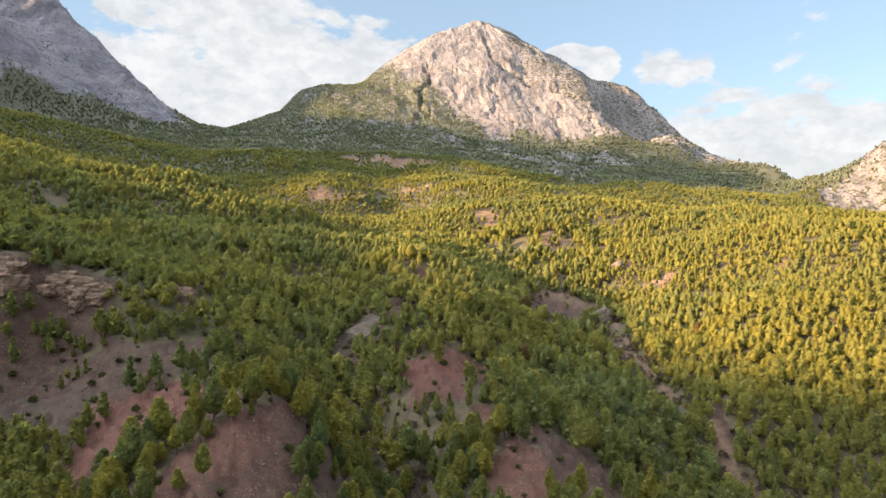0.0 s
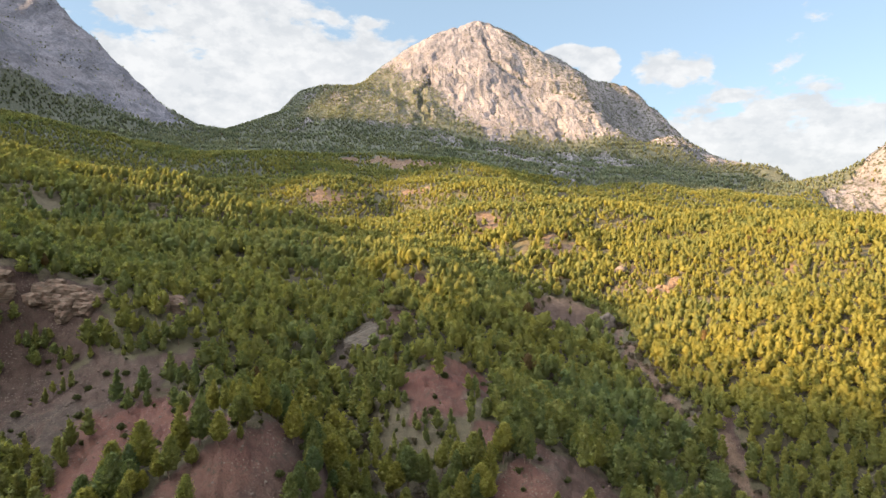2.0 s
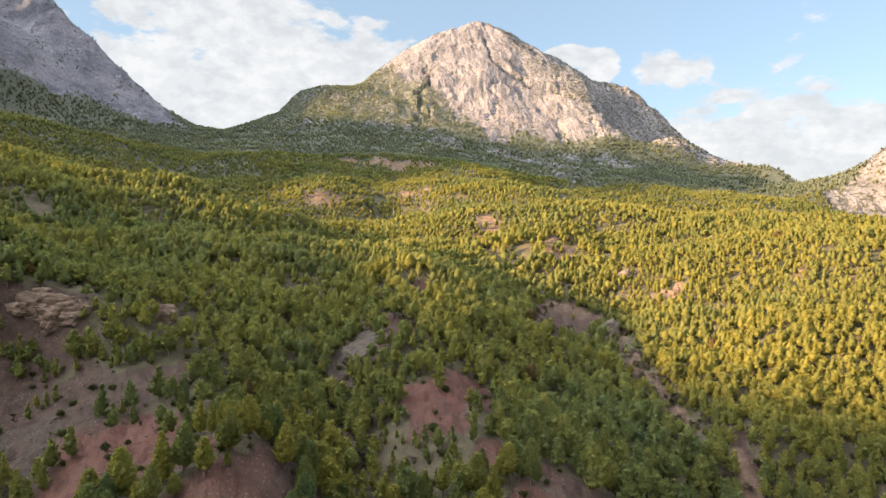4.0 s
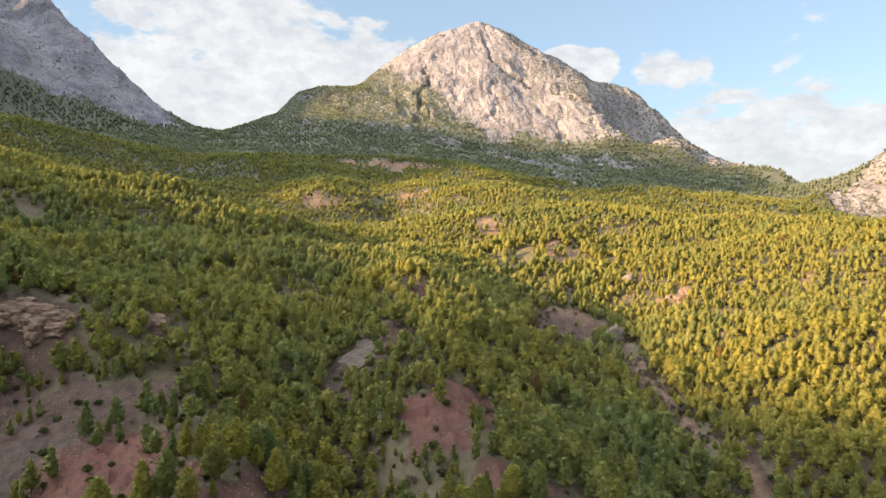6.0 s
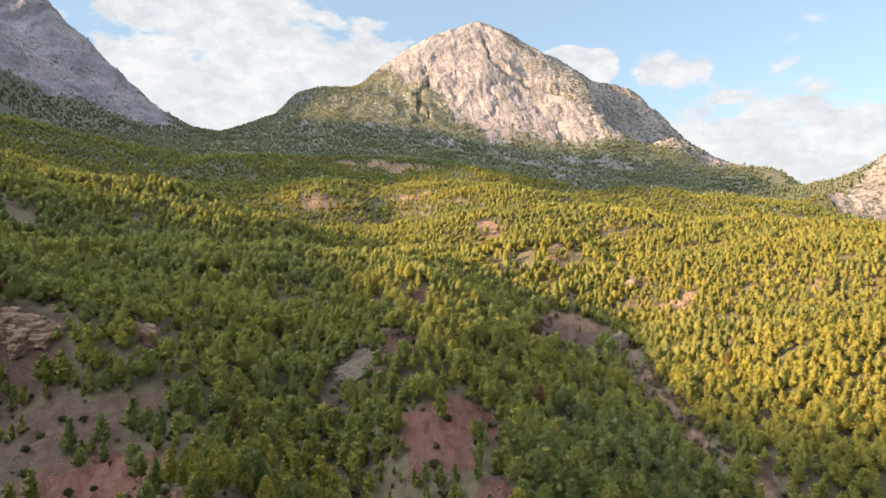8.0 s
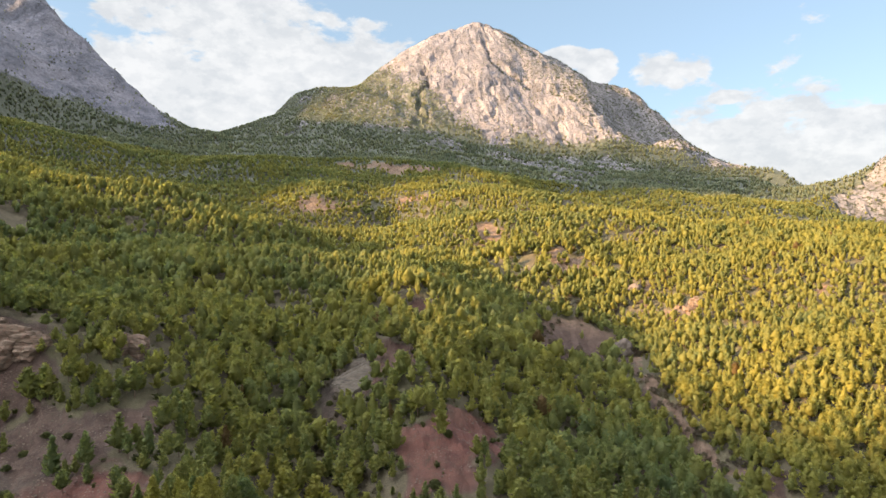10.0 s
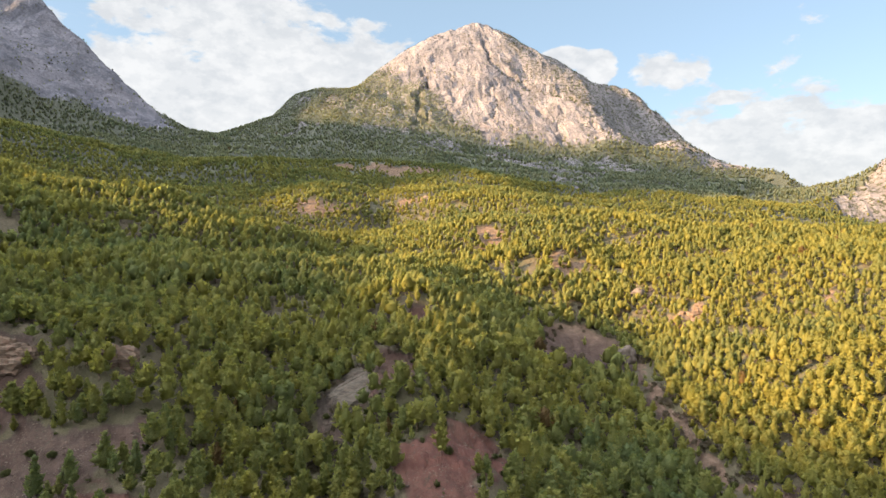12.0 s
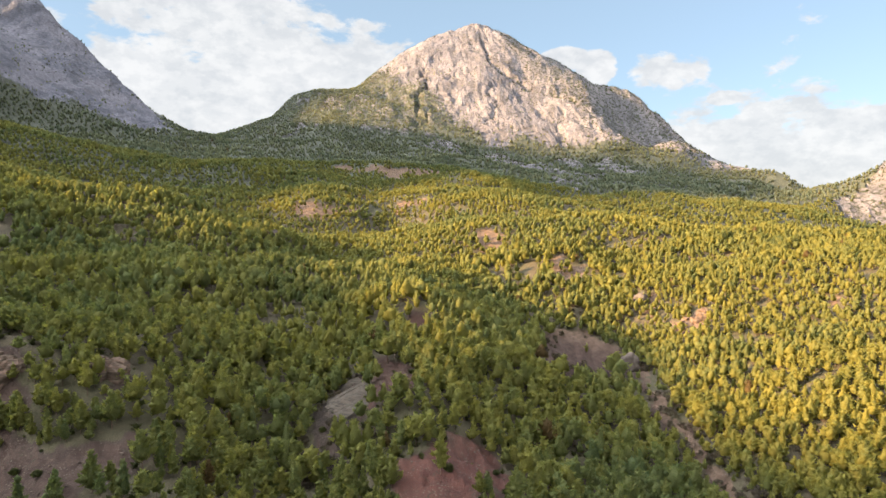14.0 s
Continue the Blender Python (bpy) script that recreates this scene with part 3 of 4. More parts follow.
def build_land():
    """One sheet round the whole place, close-meshed ahead; the three limestone masses are cut out of it as things of their own."""
    ahead = np.arange(-38.0, 38.01, 0.19)
    round_about = np.r_[np.arange(42.0, 318.1, 4.0)]
    angle = np.radians(np.r_[ahead, round_about])
    radius = np.r_[np.geomspace(14, 900, 270), np.arange(909, 1300, 9.0), np.arange(1300, 1960, 5.5), np.geomspace(1990, 4700, 16)]
    a, r = np.meshgrid(angle, radius)
    x, y = r * np.sin(a), r * np.cos(a)
    z = height(x, y)
    bare, red, rock, scrub, peak, left, crag = cover(x, y)
    z = z + rills(x, y, bare)
    steep = np.hypot(np.gradient(z, axis=0) / np.gradient(r, axis=0), np.gradient(z, axis=1) / np.maximum(r * np.gradient(a, axis=1), 0.01))
    bank = smooth(steep, 0.75, 1.05) * smooth(700 - r, 0, 200)
    bare, red = np.maximum(bare, bank), np.maximum(red, 0.3 * bank)
    rows, cols = x.shape
    index = np.arange(rows * cols).reshape(rows, cols)
    ring = np.c_[index, index[:, :1]]
    quads = np.stack([ring[:-1, :-1], ring[:-1, 1:], ring[1:, 1:], ring[1:, :-1]], -1).reshape(-1, 4)[:, ::-1]
    points = np.stack([x, y, z], -1).reshape(-1, 3)
    points = np.r_[points, [[0, 0, float(height(np.array([0.0]), np.array([0.0]))[0])]]]
    fan = np.stack([index[0], np.roll(index[0], -1), np.full(cols, rows * cols), np.full(cols, rows * cols)], -1)
    # the sunlit soil colour starts beyond 345 m and along the gully bed
    values = {"bare": bare, "red": red, "rock": rock, "scrub": scrub, "lit_pale_soil": np.maximum(smooth(r, 345, 375), 0.75 * gully_bed(x, y)), "hazed_floor": smooth(r, 560, 900)}
    values = {k: np.r_[v.ravel(), 0.0] for k, v in values.items()}
    core = quads[:, 0]
    kinds = np.zeros(len(quads), int)
    for k, mask in enumerate((peak, left, crag), 1):
        kinds[mask.ravel()[core]] = k
    made = (("ground", "wooded hillsides with bare red and grey soil", "ground"), ("mountain", "pale pinkish limestone peak with sheer ribbed cliffs", "mountain"),
            ("mountain", "shaded grey limestone mountain with sparse scrub, bluish haze in its colour", "mountain"), ("crag", "sunlit pale limestone crag at the end of the ridge", "rock"))
    for k, (name, label, category) in enumerate(made):
        part = quads[kinds == k]
        used, inverse = np.unique(part, return_inverse=True)
        data = mesh_of(name, points[used], inverse.reshape(-1, 4), HAZED_LIMESTONE if k == 2 else GROUND)
        for key, v in values.items():
            give(data, key, v[used])
        data.polygons.foreach_set("use_smooth", np.full(len(part), k == 0))
        tagged(new(name, data), label, category, kind="structure")
    data = mesh_of("ground", points[np.r_[index[0], rows * cols]], np.stack([np.arange(cols), np.full(cols, cols), np.roll(np.arange(cols), -1)], -1), GROUND)
    tagged(new("ground", data), "wooded slope below the flight path", "ground", kind="structure")


build_land()


# pines
OCTAHEDRON = (np.array([(1, 0, 0), (-1, 0, 0), (0, 1, 0), (0, -1, 0), (0, 0, 1), (0, 0, -1)], float),
              np.array([(0, 2, 4), (2, 1, 4), (1, 3, 4), (3, 0, 4), (2, 0, 5), (1, 2, 5), (3, 1, 5), (0, 3, 5)]))


def crown(rng, rings, sides, tips, clumps, size, wide, low, peak, blade=0.5):
    """The crown of a tree of height 1: dense ragged twigs inside, needle clumps on the branches, and tufts that point out and up; points and triangles."""
    points, faces, count = [], [], 0
    envelope = lambda u: wide * np.minimum(1.0, ((1.03 - u) / 0.80) ** peak) * np.minimum(1.0, 0.55 + 1.8 * u)

    def put(p, f):
        nonlocal count
        points.append(p)
        faces.append(np.asarray(f) + count)
        count += len(p)

    if rings:
        u = np.repeat((np.arange(rings) + 0.25) / rings, sides)
        turn = np.tile(np.arange(sides), rings) * 2 * math.pi / sides + np.repeat(np.arange(rings) * 0.6, sides) + rng.uniform(-0.3, 0.3, rings * sides)
        reach = envelope(u) * 0.74 * rng.uniform(0.55, 1.28, rings * sides)
        z = low + (0.95 - low) * (u + rng.uniform(-0.3, 0.3, rings * sides) / rings)
        body = np.r_[np.c_[np.cos(turn) * reach, np.sin(turn) * reach, z], [[0, 0, low + 0.03], [0, 0, 0.97]]]
        net = []
        for m in range(sides):
            q = (m + 1) % sides
            net.append((m, rings * sides, q))
            net.append(((rings - 1) * sides + m, (rings - 1) * sides + q, rings * sides + 1))
            for k in range(rings - 1):
                a, b, c, d = k * sides + m, k * sides + q, (k + 1) * sides + q, (k + 1) * sides + m
                net += [(a, b, c), (a, c, d)]
        put(body, net)
    for k in range(clumps):
        u = (k + rng.uniform(0.1, 0.9)) / clumps
        turn, r = k * 2.39996 + rng.uniform(-0.5, 0.5), size * rng.uniform(0.7, 1.25) * (1.1 - 0.45 * u)
        reach = max(0.0, float(envelope(u)) * rng.uniform(0.65, 1.0) - 0.5 * r)
        body = OCTAHEDRON[0] * rng.uniform(0.65, 1.3, (6, 1)) * r
        put(body + [math.cos(turn) * reach, math.sin(turn) * reach, low + (0.95 - low) * u + 0.2 * reach], OCTAHEDRON[1])
    if tips:
        u = rng.rand(tips) ** 0.9
        turn, reach = rng.rand(tips) * 2 * math.pi, envelope(u) * rng.uniform(0.5, 0.98, tips)
        out = np.c_[np.cos(turn), np.sin(turn), np.zeros(tips)]
        foot = out * reach[:, None] + np.c_[np.zeros((tips, 2)), low + (0.95 - low) * u + 0.12 * reach]
        way = out * 0.8 + rng.randn(tips, 3) * 0.3 + [0, 0, 0.75]
        way /= np.linalg.norm(way, axis=1)[:, None]
        side = np.cross(way, out + rng.randn(tips, 3) * 0.7)
        side /= np.linalg.norm(side, axis=1)[:, None]
        long = size * rng.uniform(0.7, 1.3, (tips, 1)) * (1.1 - 0.45 * u)[:, None]
        spikes = np.stack([foot + way * long, foot + side * long * blade - way * long * 0.4, foot - side * long * blade - way * long * 0.4], 1)
        put(spikes.reshape(-1, 3), np.arange(3 * tips).reshape(-1, 3))
    return np.concatenate(points), np.concatenate(faces)


def rod(p, q, r0, r1, sides=5):
    p, q = np.array(p, float), np.array(q, float)
    along = (q - p) / np.linalg.norm(q - p)
    side = np.cross(along, (0.3, 0.9, 0.2))
    side /= np.linalg.norm(side)
    up = np.cross(along, side)
    ring = [math.cos(t) * side + math.sin(t) * up for t in np.arange(sides) * 2 * math.pi / sides]
    points = [p + r0 * d for d in ring] + [q + r1 * d for d in ring]
    faces = []
    for k in range(sides):
        m = (k + 1) % sides
        faces += [(k, m, sides + m), (k, sides + m, sides + k)]
    return np.array(points), np.array(faces)


def stem(rng, limbs, low):
    """A tapered, slightly bent trunk of height 1 with limbs."""
    bends = np.cumsum(np.r_[[[0, 0]], rng.randn(4, 2) * 0.012], 0)
    knots = [(bends[k, 0], bends[k, 1], -0.06 + 1.0 * k / 4) for k in range(5)]
    points, faces, count = [], [], 0
    parts = [rod(knots[k], knots[k + 1], 0.020 * (1 - k / 4.4), 0.020 * (1 - (k + 1) / 4.4), 6) for k in range(4)]
    for k in range(limbs):
        u, turn = low - 0.06 + (0.9 - low) * k / limbs, k * 2.4 + rng.rand()
        reach = 0.2 * (1 - u) + 0.04
        parts.append(rod((0, 0, u), (reach * math.cos(turn), reach * math.sin(turn), u + 0.05 + 0.05 * rng.rand()), 0.0065, 0.002, 4))
    for p, q in parts:
        points.append(p)
        faces.append(q + count)
        count += len(p)
    return np.concatenate(points), np.concatenate(faces)


def scatter(y_low, y_high, gap, seed, wide=0.80, margin=30):
    """Places in a jittered grid ahead of the camera's line, between two distances."""
    rng = np.random.RandomState(seed)
    reach = y_high * wide + margin
    gx, gy = np.meshgrid(np.arange(-reach, reach, gap), np.arange(y_low, y_high, gap * 0.9))
    gx = gx + (np.arange(gx.shape[0]) % 2 * 0.5 * gap)[:, None]
    x, y = (gx + rng.uniform(-0.62, 0.62, gx.shape) * gap).ravel(), (gy + rng.uniform(-0.62, 0.62, gx.shape) * gap).ravel()
    keep = np.abs(x) < np.maximum(y, 0) * wide + margin
    return x[keep], y[keep], rng


def wooded(x, y, rng, gaps=0.72):
    """Which of the places bear a tree: not the bare soil and the rock, and with small glades."""
    bare, red, rock, scrub, *_ = cover(x, y)
    glade = layers(x, y, 30, 3, seed=21)
    chance = (1 - (0.965 - 0.2 * smooth(np.hypot(x, y), 360, 420)) * smooth(bare, 0.35, 0.8)) * (1 - 0.96 * rock) * (1 - 0.65 * smooth(glade, gaps, gaps + 0.25))
    chance = chance * (1 - 0.6 * smooth(layers(x, y, 11, 2, seed=22), 0.45, 0.7))
    return rng.rand(len(x)) < chance


def planted(name, x, y, z, tall, rng, forms, mat, label, category, tones=None):
    """One mesh of many plants, out of a few forms of height 1."""
    points, faces, tone, count = [], [], [], 0
    kind = rng.randint(0, len(forms), len(x))
    # pines on the east slope toned yellower: warm sunlight put into their colour
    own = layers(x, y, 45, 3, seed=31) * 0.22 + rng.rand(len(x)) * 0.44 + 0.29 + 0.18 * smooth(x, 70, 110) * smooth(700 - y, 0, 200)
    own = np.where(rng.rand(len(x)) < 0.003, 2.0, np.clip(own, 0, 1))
    for k, (p, f) in enumerate(forms):
        at = np.where(kind == k)[0]
        turn, h = rng.rand(len(at)) * 2 * math.pi, tall[at]
        wide = h * rng.uniform(0.95, 1.35, len(at))
        c, s = np.cos(turn)[:, None], np.sin(turn)[:, None]
        px = (p[None, :, 0] * c - p[None, :, 1] * s) * wide[:, None] + x[at, None]
        py = (p[None, :, 0] * s + p[None, :, 1] * c) * wide[:, None] + y[at, None]
        pz = p[None, :, 2] * h[:, None] + z[at, None]
        points.append(np.stack([px, py, pz], -1).reshape(-1, 3))
        faces.append((f[None] + (np.arange(len(at)) * len(p))[:, None, None]).reshape(-1, 3) + count)
        tone.append(np.repeat(own[at], len(p)))
        count += len(at) * len(p)
    data = mesh_of(name, np.concatenate(points), np.concatenate(faces), mat)
    give(data, "tone", np.concatenate(tone))
    return tagged(new(name, data), label, category, kind="stuff")


def heights_of(x, y, rng, low, high):
    """Taller pines in the hollows, shorter ones on the spurs."""
    return (low + (high - low) * rng.beta(1.5, 1.8, len(x))) * (1 + 0.2 * layers(x, y, 40, 2, seed=41))


# single pines on the scree and the row along the edge of the bare spur
SCREE_PINES = [(-120.7, 188.9), (-118.8, 190.0), (-115.8, 191.3), (-123.1, 188.7), (-118.5, 188.0), (-106.6, 177.6), (-103.4, 177.0), (-107.2, 175.2), (-101.9, 178.3),
               (-129.1, 187.9), (-128.6, 184.9), (-124.8, 182.0), (-103.3, 190.5), (-99.7, 190.1), (-94.7, 188.4), (-91.8, 189.4), (-86.6, 185.9), (-83.4, 188.1),
               (-81.2, 191.1), (-77.8, 191.1), (-57.6, 144.9), (-62.4, 151.9), (-76.4, 158.1), (-73.4, 161.6)]
SPUR_PINES = [(-54, 106), (-50, 105), (-47.5, 105), (-44, 106.5), (-41, 108), (-37.5, 111), (-35, 114), (-41, 96), (-37.5, 96.5), (-25, 107),
              (-23, 102)]
# close pines in the hollow below the scree
HOLLOW_PINES = [(-110 + 5.0 * (k % 6) + 1.8 * math.sin(k * 1.9), 153 - 4.4 * (k // 6) + 1.6 * math.cos(k * 2.7) - 1.0 * (k % 6)) for k in range(36)]


def build_forest():
    rng = np.random.RandomState(5)
    shapes = [(0.24, 0.16, 0.75), (0.27, 0.22, 0.62), (0.21, 0.12, 0.85), (0.26, 0.28, 0.55), (0.23, 0.18, 0.7), (0.29, 0.33, 0.5)]
    slim = [(0.19, 0.08, 0.8), (0.22, 0.12, 0.7), (0.17, 0.06, 0.9), (0.24, 0.2, 0.6), (0.20, 0.1, 0.75), (0.22, 0.15, 0.65)]
    # the pines nearest to the flight path are things of their own
    x, y, r = scatter(62, 470, 3.7, 11, 0.76)
    young_x, young_y, _ = scatter(110, 470, 2.65, 23, 0.76)
    east = lambda x, y: x > 84 + 14 * layers(x, y, 60, 2, seed=44)
    x, y = np.r_[x[~east(x, y)], young_x[east(young_x, young_y)]], np.r_[y[~east(x, y)], young_y[east(young_x, young_y)]]
    keep = wooded(x, y, r)
    single = HOLLOW_PINES + SCREE_PINES + SPUR_PINES
    x, y = np.r_[x[keep], [p[0] for p in single]], np.r_[y[keep], [p[1] for p in single]]
    z, tall = surface(x, y), heights_of(x, y, r, 3.6, 10.2)
    tall *= np.where(east(x, y), 0.72, 1.0)
    # low growth on the bank beside the open gully bed
    bed = np.array(GULLY_EAST, float)
    aside = np.interp(y, bed[:, 1], bed[:, 0]) + 2 - x
    tall *= np.where((y > 205) & (y < 320) & (aside > -4), 0.45 + 0.55 * smooth(aside, 4, 12), 1.0)
    # young growth below the red scar of the central spur
    tall *= np.where((np.abs(x + 2) < 14) & (y > 150) & (y < 184), 0.6, 1.0)
    # open, lower pines above the maroon slope of the fore spur
    tall *= np.where((x > -68) & (x < -36) & (y > 118) & (y < 166), 0.74, 1.0)
    tall[-len(SPUR_PINES):] *= 0.78
    # the gully floor deep under the flight path is planted further down
    seen = z + tall > 92 - 0.55 * y
    x, y, z, tall = x[seen], y[seen], z[seen], tall[seen]
    order = np.argsort(np.hypot(x * 1.1, y - 60) + 400 * (z + tall < 95 - 0.5 * y))
    close, rest = order[:300], order[300:]
    kinds = []
    for wide, low, peak in shapes:
        pine = new("pine_tree")
        for part, made, mat in (("trunk", stem(rng, 9, low), BARK), ("crown", crown(rng, 7, 7, 720, 26, 0.072, wide, low, peak, 0.3), NEEDLES)):
            ob = new(part, mesh_of(part, *made, mat))
            ob.parent = pine
        kinds.append(tagged(pine, "green pine tree with a tufted crown and thin brown trunk", "tree", "pines on the near slopes"))
    for k, i in enumerate(close):
        where = Matrix.LocRotScale((x[i], y[i], z[i] - 0.05), Euler((r.uniform(-0.05, 0.05), r.uniform(-0.05, 0.05), r.rand() * 6.28)), None)
        base = kinds[k % 6]
        pine = base if k < 6 else copy_thing(base, where)
        pine.matrix_basis = where
        pine.scale = (tall[i] * r.uniform(0.9, 1.15),) * 2 + (tall[i],)
    for near, far, broad, form, label in ((0, 195, 1.0, (6, 6, 90, 7, 0.100), "dense green pine forest on the near slopes"),
                                   (195, 280, 1.24, (4, 5, 35, 2, 0.121), "dense green pine forest on the hillsides"),
                                   (280, 500, 1.40, (3, 5, 11, 0, 0.15), "dense green pine forest on the spurs")):
        some = rest[(y[rest] >= near) & (y[rest] < far)]
        forms = [crown(rng, *form, wide * broad, low, peak) for wide, low, peak in (shapes + slim if near < 195 else shapes)]
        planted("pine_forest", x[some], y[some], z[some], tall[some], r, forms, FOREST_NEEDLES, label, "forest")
    stems = [rod((0, 0, -0.05), (0, 0, 0.6), 0.016, 0.007, 3)] * 2
    planted("pine_trunks", x[rest], y[rest], z[rest], tall[rest], r, stems, BARK, "thin brown trunks of the pine forest", "forest")
    distant = [crown(rng, 2, 4, 4, 0, 0.20, wide * 1.6, low, peak) for wide, low, peak in shapes]
    x, y, r = scatter(470, 900, 4.1, 12, 0.73)
    keep = wooded(x, y, r)
    x, y = x[keep], y[keep]
    planted("pine_forest", x, y, surface(x, y), heights_of(x, y, r, 4.2, 7.4), r, distant, FOREST_NEEDLES, "pine forest on the ridge in the middle distance", "forest")
    # the slopes and gullies under the flight path
    x, y, r = scatter(-70, 170, 5.4, 19, 0.5, 120)
    z = surface(x, y)
    keep = wooded(x, y, r) & (z + 8 < 92 - 0.55 * y)
    x, y, z = x[keep], y[keep], z[keep]
    planted("pine_forest", x, y, z, heights_of(x, y, r, 6.0, 9.0), r, [crown(rng, 5, 6, 44, 4, 0.11, *s) for s in shapes], FOREST_NEEDLES, "pine forest in the gully below the flight path", "forest")
    remote = [crown(rng, 2, 4, 1, 0, 0.28, wide * 1.75, low * 0.4, peak) for wide, low, peak in shapes]
    x, y, r = scatter(900, 1680, 6.3, 13, 0.72)
    keep = wooded(x, y, r, 0.4)
    x, y = x[keep], y[keep]
    z = surface(x, y)
    tall = heights_of(x, y, r, 4.6, 7.8) * (1 - 0.3 * smooth(z, 270, 350))
    planted("pine_forest", x, y, z, tall, r, remote, HAZED_NEEDLES, "dark grey-green forest below the cliffs, haze in its colour", "forest")
    # close scrub on the sunlit shoulder beside the peak
    x, y, r = scatter(1380, 1720, 5.2, 18, 0.32)
    keep = (x < 30) & (x > -460) & (wooded(x, y, r, 0.7) | (r.rand(len(x)) < 0.75 * smooth(-x, 90, 190)))
    x, y = x[keep], y[keep]
    planted("shoulder_scrub", x, y, surface(x, y), r.uniform(2.0, 4.5, len(x)), r, remote, HAZED_NEEDLES, "low grey-green scrub on the mountain shoulder, haze in its colour", "shrub")
    # low scrub between the pines and on the bare soil
    bush = [crown(rng, 2, 5, 14, 0, 0.4, 0.75, 0.05, 0.4) for _ in range(4)]
    x, y, r = scatter(75, 280, 4.0, 14)
    keep = r.rand(len(x)) < 0.5 - 0.44 * smooth(cover(x, y)[0], 0.3, 0.6)
    x, y = x[keep], y[keep]
    planted("scrub", x, y, surface(x, y), r.uniform(0.4, 1.7, len(x)), r, bush, SCRUB_LEAVES, "low dull green scrub between the pines", "shrub")
    # leafless brush along the gully floors
    twigs = [crown(rng, 0, 0, 46, 0, 0.34, 0.7, 0.0, 0.5) for _ in range(4)]
    at = np.array([p for line in (GULLY_WEST[1:7], GULLY_EAST[2:], SPUR_EAST_FLANK[2:]) for p in densify(line)])
    which = r.randint(0, len(at), 420)
    x, y = at[which, 0] + r.randn(420) * 7, at[which, 1] + r.randn(420) * 8
    planted("dry_brush", x, y, surface(x, y), r.uniform(1.0, 2.8, len(x)), r, twigs, DRY_TWIGS, "grey-brown leafless brush along the gullies", "shrub")
    # bushes on the bare soil, each a thing of its own
    x, y, r = scatter(95, 225, 5.5, 16, 0.8, 10)
    bare, red, rock, *_ = cover(x, y)
    keep = np.where((bare > 0.25) & (r.rand(len(x)) < 0.24))[0][:90]
    x, y = x[keep], y[keep]
    z = surface(x, y)
    kinds = []
    for k in range(4):
        plant = new("bush")
        ob = new("foliage", mesh_of("foliage", *crown(rng, 3, 7, 160, 18, 0.2, 0.8, 0.08, 0.4), SHRUB_LEAVES))
        ob.parent = plant
        wood = new("stem", mesh_of("stem", *rod((0, 0, -0.1), (0.02, 0.03, 0.6), 0.03, 0.01, 5), BARK))
        wood.parent = plant
        kinds.append(tagged(plant, "low dark green bush on bare stony soil", "bush", "bushes on the bare slopes"))
    for k in range(len(x)):
        size = r.uniform(0.5, 2.0)
        where = Matrix.LocRotScale((x[k], y[k], z[k] - 0.05), Euler((0, 0, r.rand() * 6.28)), None)
        plant = kinds[k] if k < 4 else copy_thing(kinds[k % 4], where)
        plant.matrix_basis = where
        plant.scale = (size, size, size * r.uniform(0.8, 1.1))
    # bushes on the ledges of the limestone
    tuft = [crown(rng, 2, 4, 4, 0, 0.45, 0.7, 0.05, 0.4) for _ in range(4)]
    x, y, r = scatter(800, 1900, 7.2, 15, 0.74)
    bare, red, rock, cling, *_ = cover(x, y)
    keep = (rock > 0.5) & (r.rand(len(x)) < cling * smooth(layers(x, y, 60, 3, seed=51), -0.25, 0.45))
    x, y = x[keep], y[keep]
    planted("cliff_scrub", x, y, surface(x, y), r.uniform(1.0, 3.0, len(x)), r, tuft, SCRUB_LEAVES, "dark scrub clinging to limestone ledges", "shrub")


def pebble(rng):
    """A rough stone of size 1: a jolted, flattened lump."""
    bm = bmesh.new()
    bmesh.ops.create_icosphere(bm, subdivisions=1, radius=0.5)
    for v in bm.verts:
        v.co *= rng.uniform(0.65, 1.15)
        v.co.z = v.co.z * 0.6 + 0.12
    points = np.array([v.co[:] for v in bm.verts])
    faces = np.array([[v.index for v in f.verts] for f in bm.faces])
    bm.free()
    return points, faces


def build_stones():
    rng = np.random.RandomState(9)
    x, y, r = scatter(80, 260, 1.1, 17, 0.8, 10)
    bare, red, rock, *_ = cover(x, y)
    keep = (bare > 0.35) & (r.rand(len(x)) < 0.28 + 0.4 * smooth(layers(x, y, 12, 3, seed=71), 0.0, 0.6))
    x, y = x[keep][:6500], y[keep][:6500]
    planted("scree_stones", x, y, surface(x, y), 0.12 + 0.7 * r.rand(len(x)) ** 5, r, [pebble(rng) for _ in range(5)], STONE, "loose grey stones on bare slopes", "stone")


def build_boulder(x, y, wide, tall, seed, label):
    """A weathered boulder sunk a little into the slope."""
    bm = bmesh.new()
    bmesh.ops.create_icosphere(bm, subdivisions=4, radius=0.5)
    for v in bm.verts:
        d = v.co.normalized()
        lump = noise.noise(d * 1.6 + Vector((seed, 0, 0))) * 0.16 + noise.noise(d * 4.0 + Vector((0, seed, 0))) * 0.06 + noise.noise(d * 11.0) * 0.02
        v.co += d * lump
        v.co = Vector((v.co.x * wide, v.co.y * wide * 0.85, v.co.z * tall))
    data = bpy.data.meshes.new("boulder")
    bm.to_mesh(data)
    bm.free()
    data.materials.append(STONE)
    data.polygons.foreach_set("use_smooth", np.ones(len(data.polygons), bool))
    ob = tagged(new("boulder", data), label, "boulder")
    ob.location = (x, y, float(surface(np.array([x]), np.array([y]))[0]) + tall * 0.3)


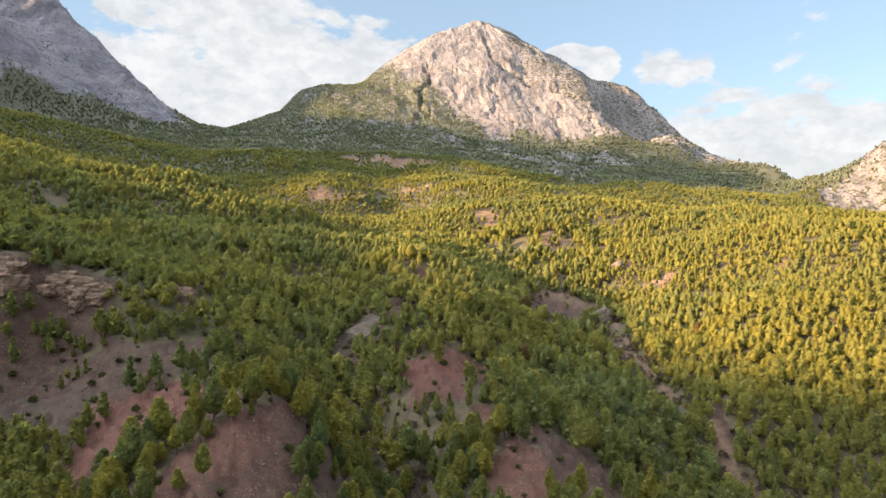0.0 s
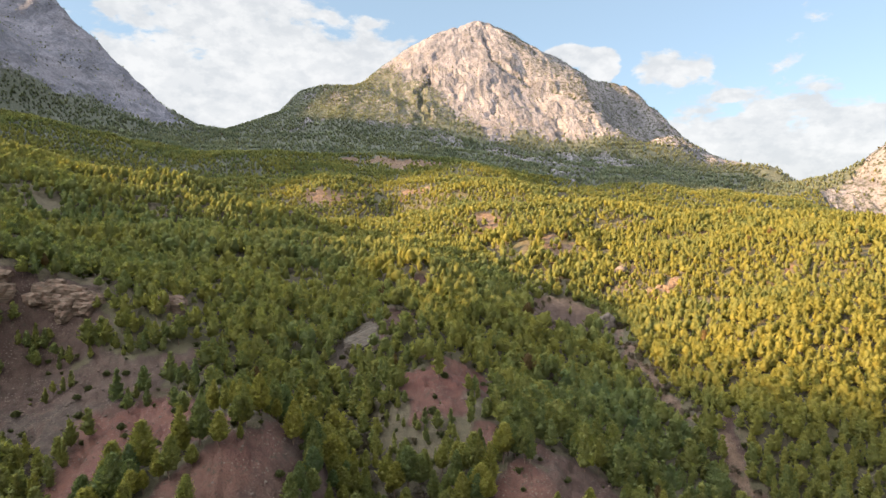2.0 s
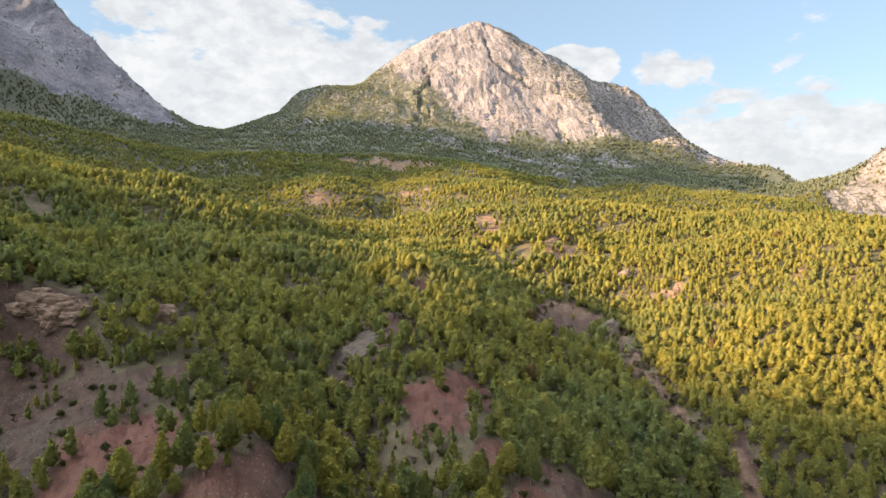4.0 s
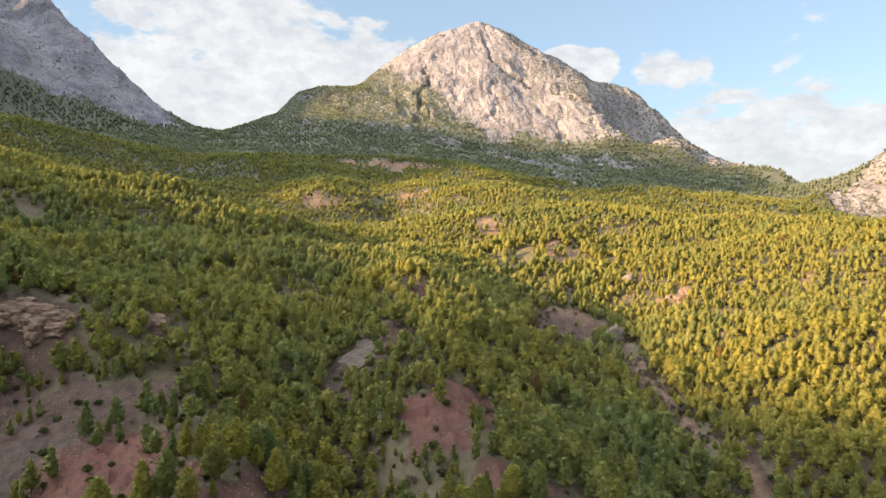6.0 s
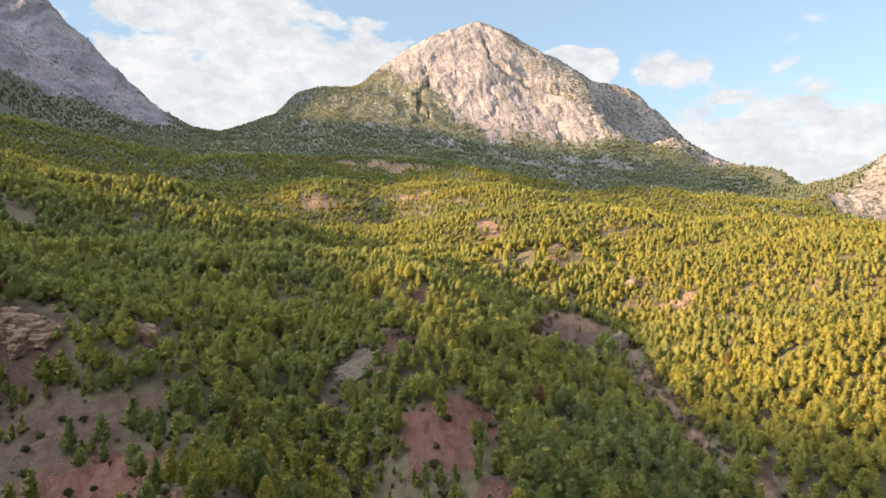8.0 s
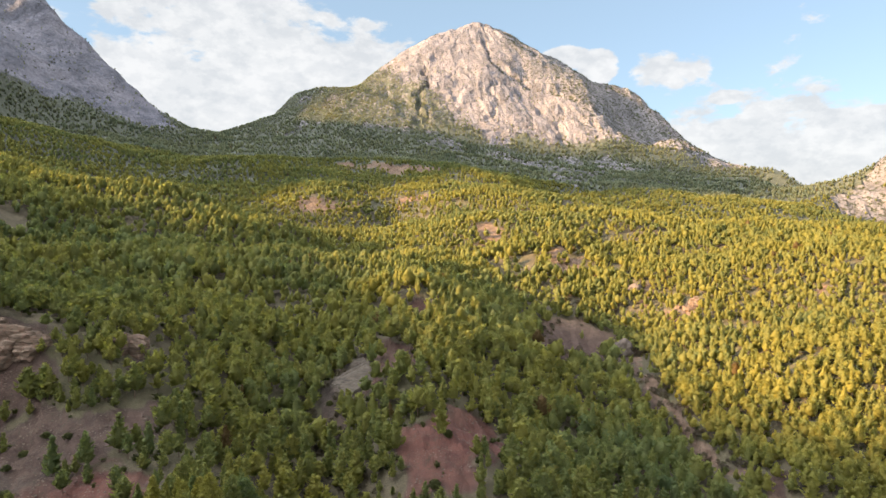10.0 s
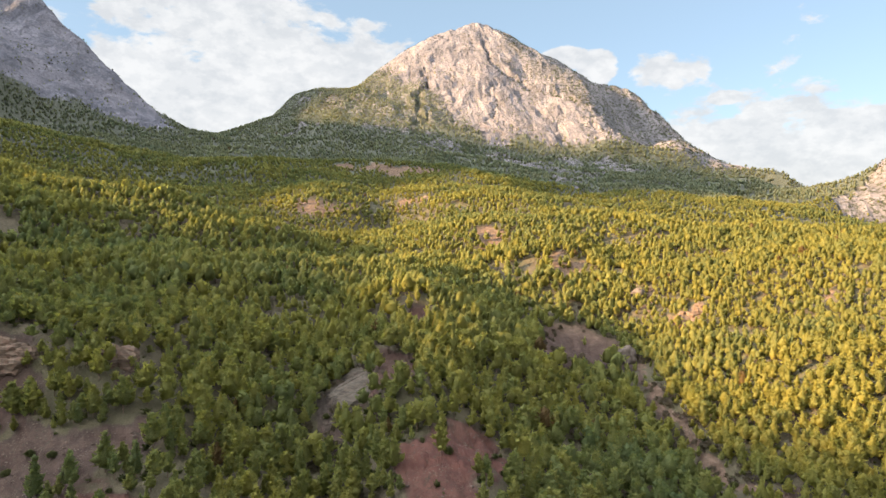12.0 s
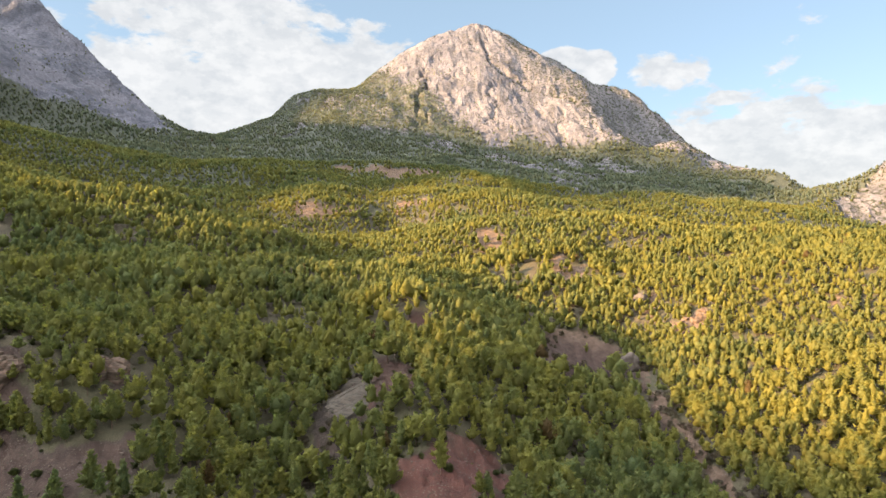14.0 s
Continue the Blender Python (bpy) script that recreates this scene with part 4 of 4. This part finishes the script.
build_forest()
build_stones()
build_boulder(82.0, 322.0, 9.0, 9.0, 3, "large rounded grey boulder in a shaded gully")
build_boulder(-108.0, 452.0, 6.5, 6.0, 5, "pale limestone boulder on a wooded spur")
build_boulder(-101.0, 449.0, 4.0, 3.6, 8, "small pale limestone boulder on a wooded spur")
build_boulder(107.0, 386.0, 8.0, 7.0, 11, "grey rock head among pine trees")


def build_outcrop(x, y, wide, deep, count, seed, label):
    """A weathered rock face let into the slope: rough overlapping blocks."""
    rng = np.random.RandomState(seed)
    face = tagged(new("rock_outcrop"), label, "rock")
    face.location = (x, y, float(surface(np.array([x]), np.array([y]))[0]))
    for k in range(count):
        at = (x + (k * 0.618 % 1 - 0.5 + rng.uniform(-0.05, 0.05)) * wide, y + (k / count - 0.5 + rng.uniform(-0.1, 0.1)) * deep)
        base = float(surface(np.array([at[0]]), np.array([at[1]]))[0])
        size = Vector((rng.uniform(4.0, 8.5), rng.uniform(4.0, 6.5), rng.uniform(3.5, 6.5)))
        turn = Matrix.Rotation(rng.uniform(-0.5, 0.5), 3, "Z") @ Matrix.Rotation(rng.uniform(-0.25, 0.25), 3, "Y") @ Matrix.Rotation(rng.uniform(-0.3, 0.1), 3, "X")
        bm = bmesh.new()
        bmesh.ops.create_icosphere(bm, subdivisions=3, radius=0.5)
        for v in bm.verts:
            d = v.co.normalized()
            box = max(abs(d.x), abs(d.y), abs(d.z))
            v.co = d * (0.5 / box * 0.5 + 0.25)
            v.co += d * (noise.noise(d * 2.3 + Vector((seed, k, 0))) * 0.16 + noise.noise(d * 6.0 + Vector((k, seed, 0))) * 0.07)
            v.co = turn @ Vector((v.co.x * size.x, v.co.y * size.y, v.co.z * size.z))
        data = bpy.data.meshes.new("block")
        bm.to_mesh(data)
        bm.free()
        data.materials.append(LEDGE)
        block = new("block", data)
        block.parent = face
        block.location = Vector((at[0], at[1], base - 0.1 * size.z)) - face.location


LEDGE = ledge_material("tan_layered_rock", (0.070, 0.050, 0.037), (0.150, 0.110, 0.081), (0.165, 0.10, 0.073))
GREY_LEDGE = ledge_material("grey_layered_rock", (0.042, 0.035, 0.028), (0.088, 0.075, 0.060), (0.085, 0.063, 0.048))
build_outcrop(-116.0, 201.0, 15.0, 8.0, 12, 21, "tan weathered rock face above the scree")
build_outcrop(-134.0, 194.0, 9.0, 7.0, 8, 22, "reddish weathered rock face on the terrace edge")
build_outcrop(-89.0, 208.0, 9.0, 4.0, 7, 23, "low tan rock outcrop among young pines")
build_outcrop(123.0, 354.0, 12.0, 5.0, 9, 25, "sunlit pale rock outcrop in a clearing")


def build_slab_face(x, y, wide, deep, count, seed, label):
    """A bare grey face of thin tilted beds that lie along the slope, each a slab of its own."""
    rng = np.random.RandomState(seed)
    face = tagged(new("rock_outcrop"), label, "rock")
    ground_at = lambda u, v: float(surface(np.array([u]), np.array([v]))[0])
    face.location = (x, y, ground_at(x, y))
    for k in range(count):
        t = (k + 0.5) / count
        at = (x + rng.uniform(-0.8, 0.8) - (t - 0.5) * 4.0, y + (t - 0.5) * deep)
        long = wide * (0.55 + 0.6 * math.sin(math.pi * min(0.9, t + 0.12))) * rng.uniform(0.85, 1.1)
        lean = math.atan2(ground_at(at[0] + 3, at[1] + 1) - ground_at(at[0] - 3, at[1] - 1), 6.3)
        rise = math.atan2(ground_at(at[0], at[1] + 3) - ground_at(at[0], at[1] - 3), 6.0)
        size = Vector((long, deep / count * rng.uniform(1.1, 1.45), rng.uniform(1.2, 2.2)))
        turn = Matrix.Rotation(rng.uniform(0.25, 0.45), 3, "Z") @ Matrix.Rotation(-lean, 3, "Y") @ Matrix.Rotation(rise * 0.8 + 0.1, 3, "X")
        bm = bmesh.new()
        bmesh.ops.create_icosphere(bm, subdivisions=3, radius=0.5)
        for v in bm.verts:
            d = v.co.normalized()
            box = max(abs(d.x), abs(d.y), abs(d.z))
            v.co = d * (0.5 / box * 0.6 + 0.2)
            v.co += d * (noise.noise(d * 2.5 + Vector((seed, k, 0))) * 0.10 + noise.noise(d * 7.0 + Vector((k, seed, 0))) * 0.06)
            v.co = turn @ Vector((v.co.x * size.x, v.co.y * size.y, v.co.z * size.z))
        data = bpy.data.meshes.new("slab")
        bm.to_mesh(data)
        bm.free()
        data.materials.append(GREY_LEDGE)
        slab = new("slab", data)
        slab.parent = face
        slab.location = Vector((at[0], at[1], ground_at(*at) + rng.uniform(-0.55, 0.35))) - face.location


build_slab_face(-29.5, 235.0, 12.0, 27.0, 10, 24, "grey-brown bedded rock face between pine trees")
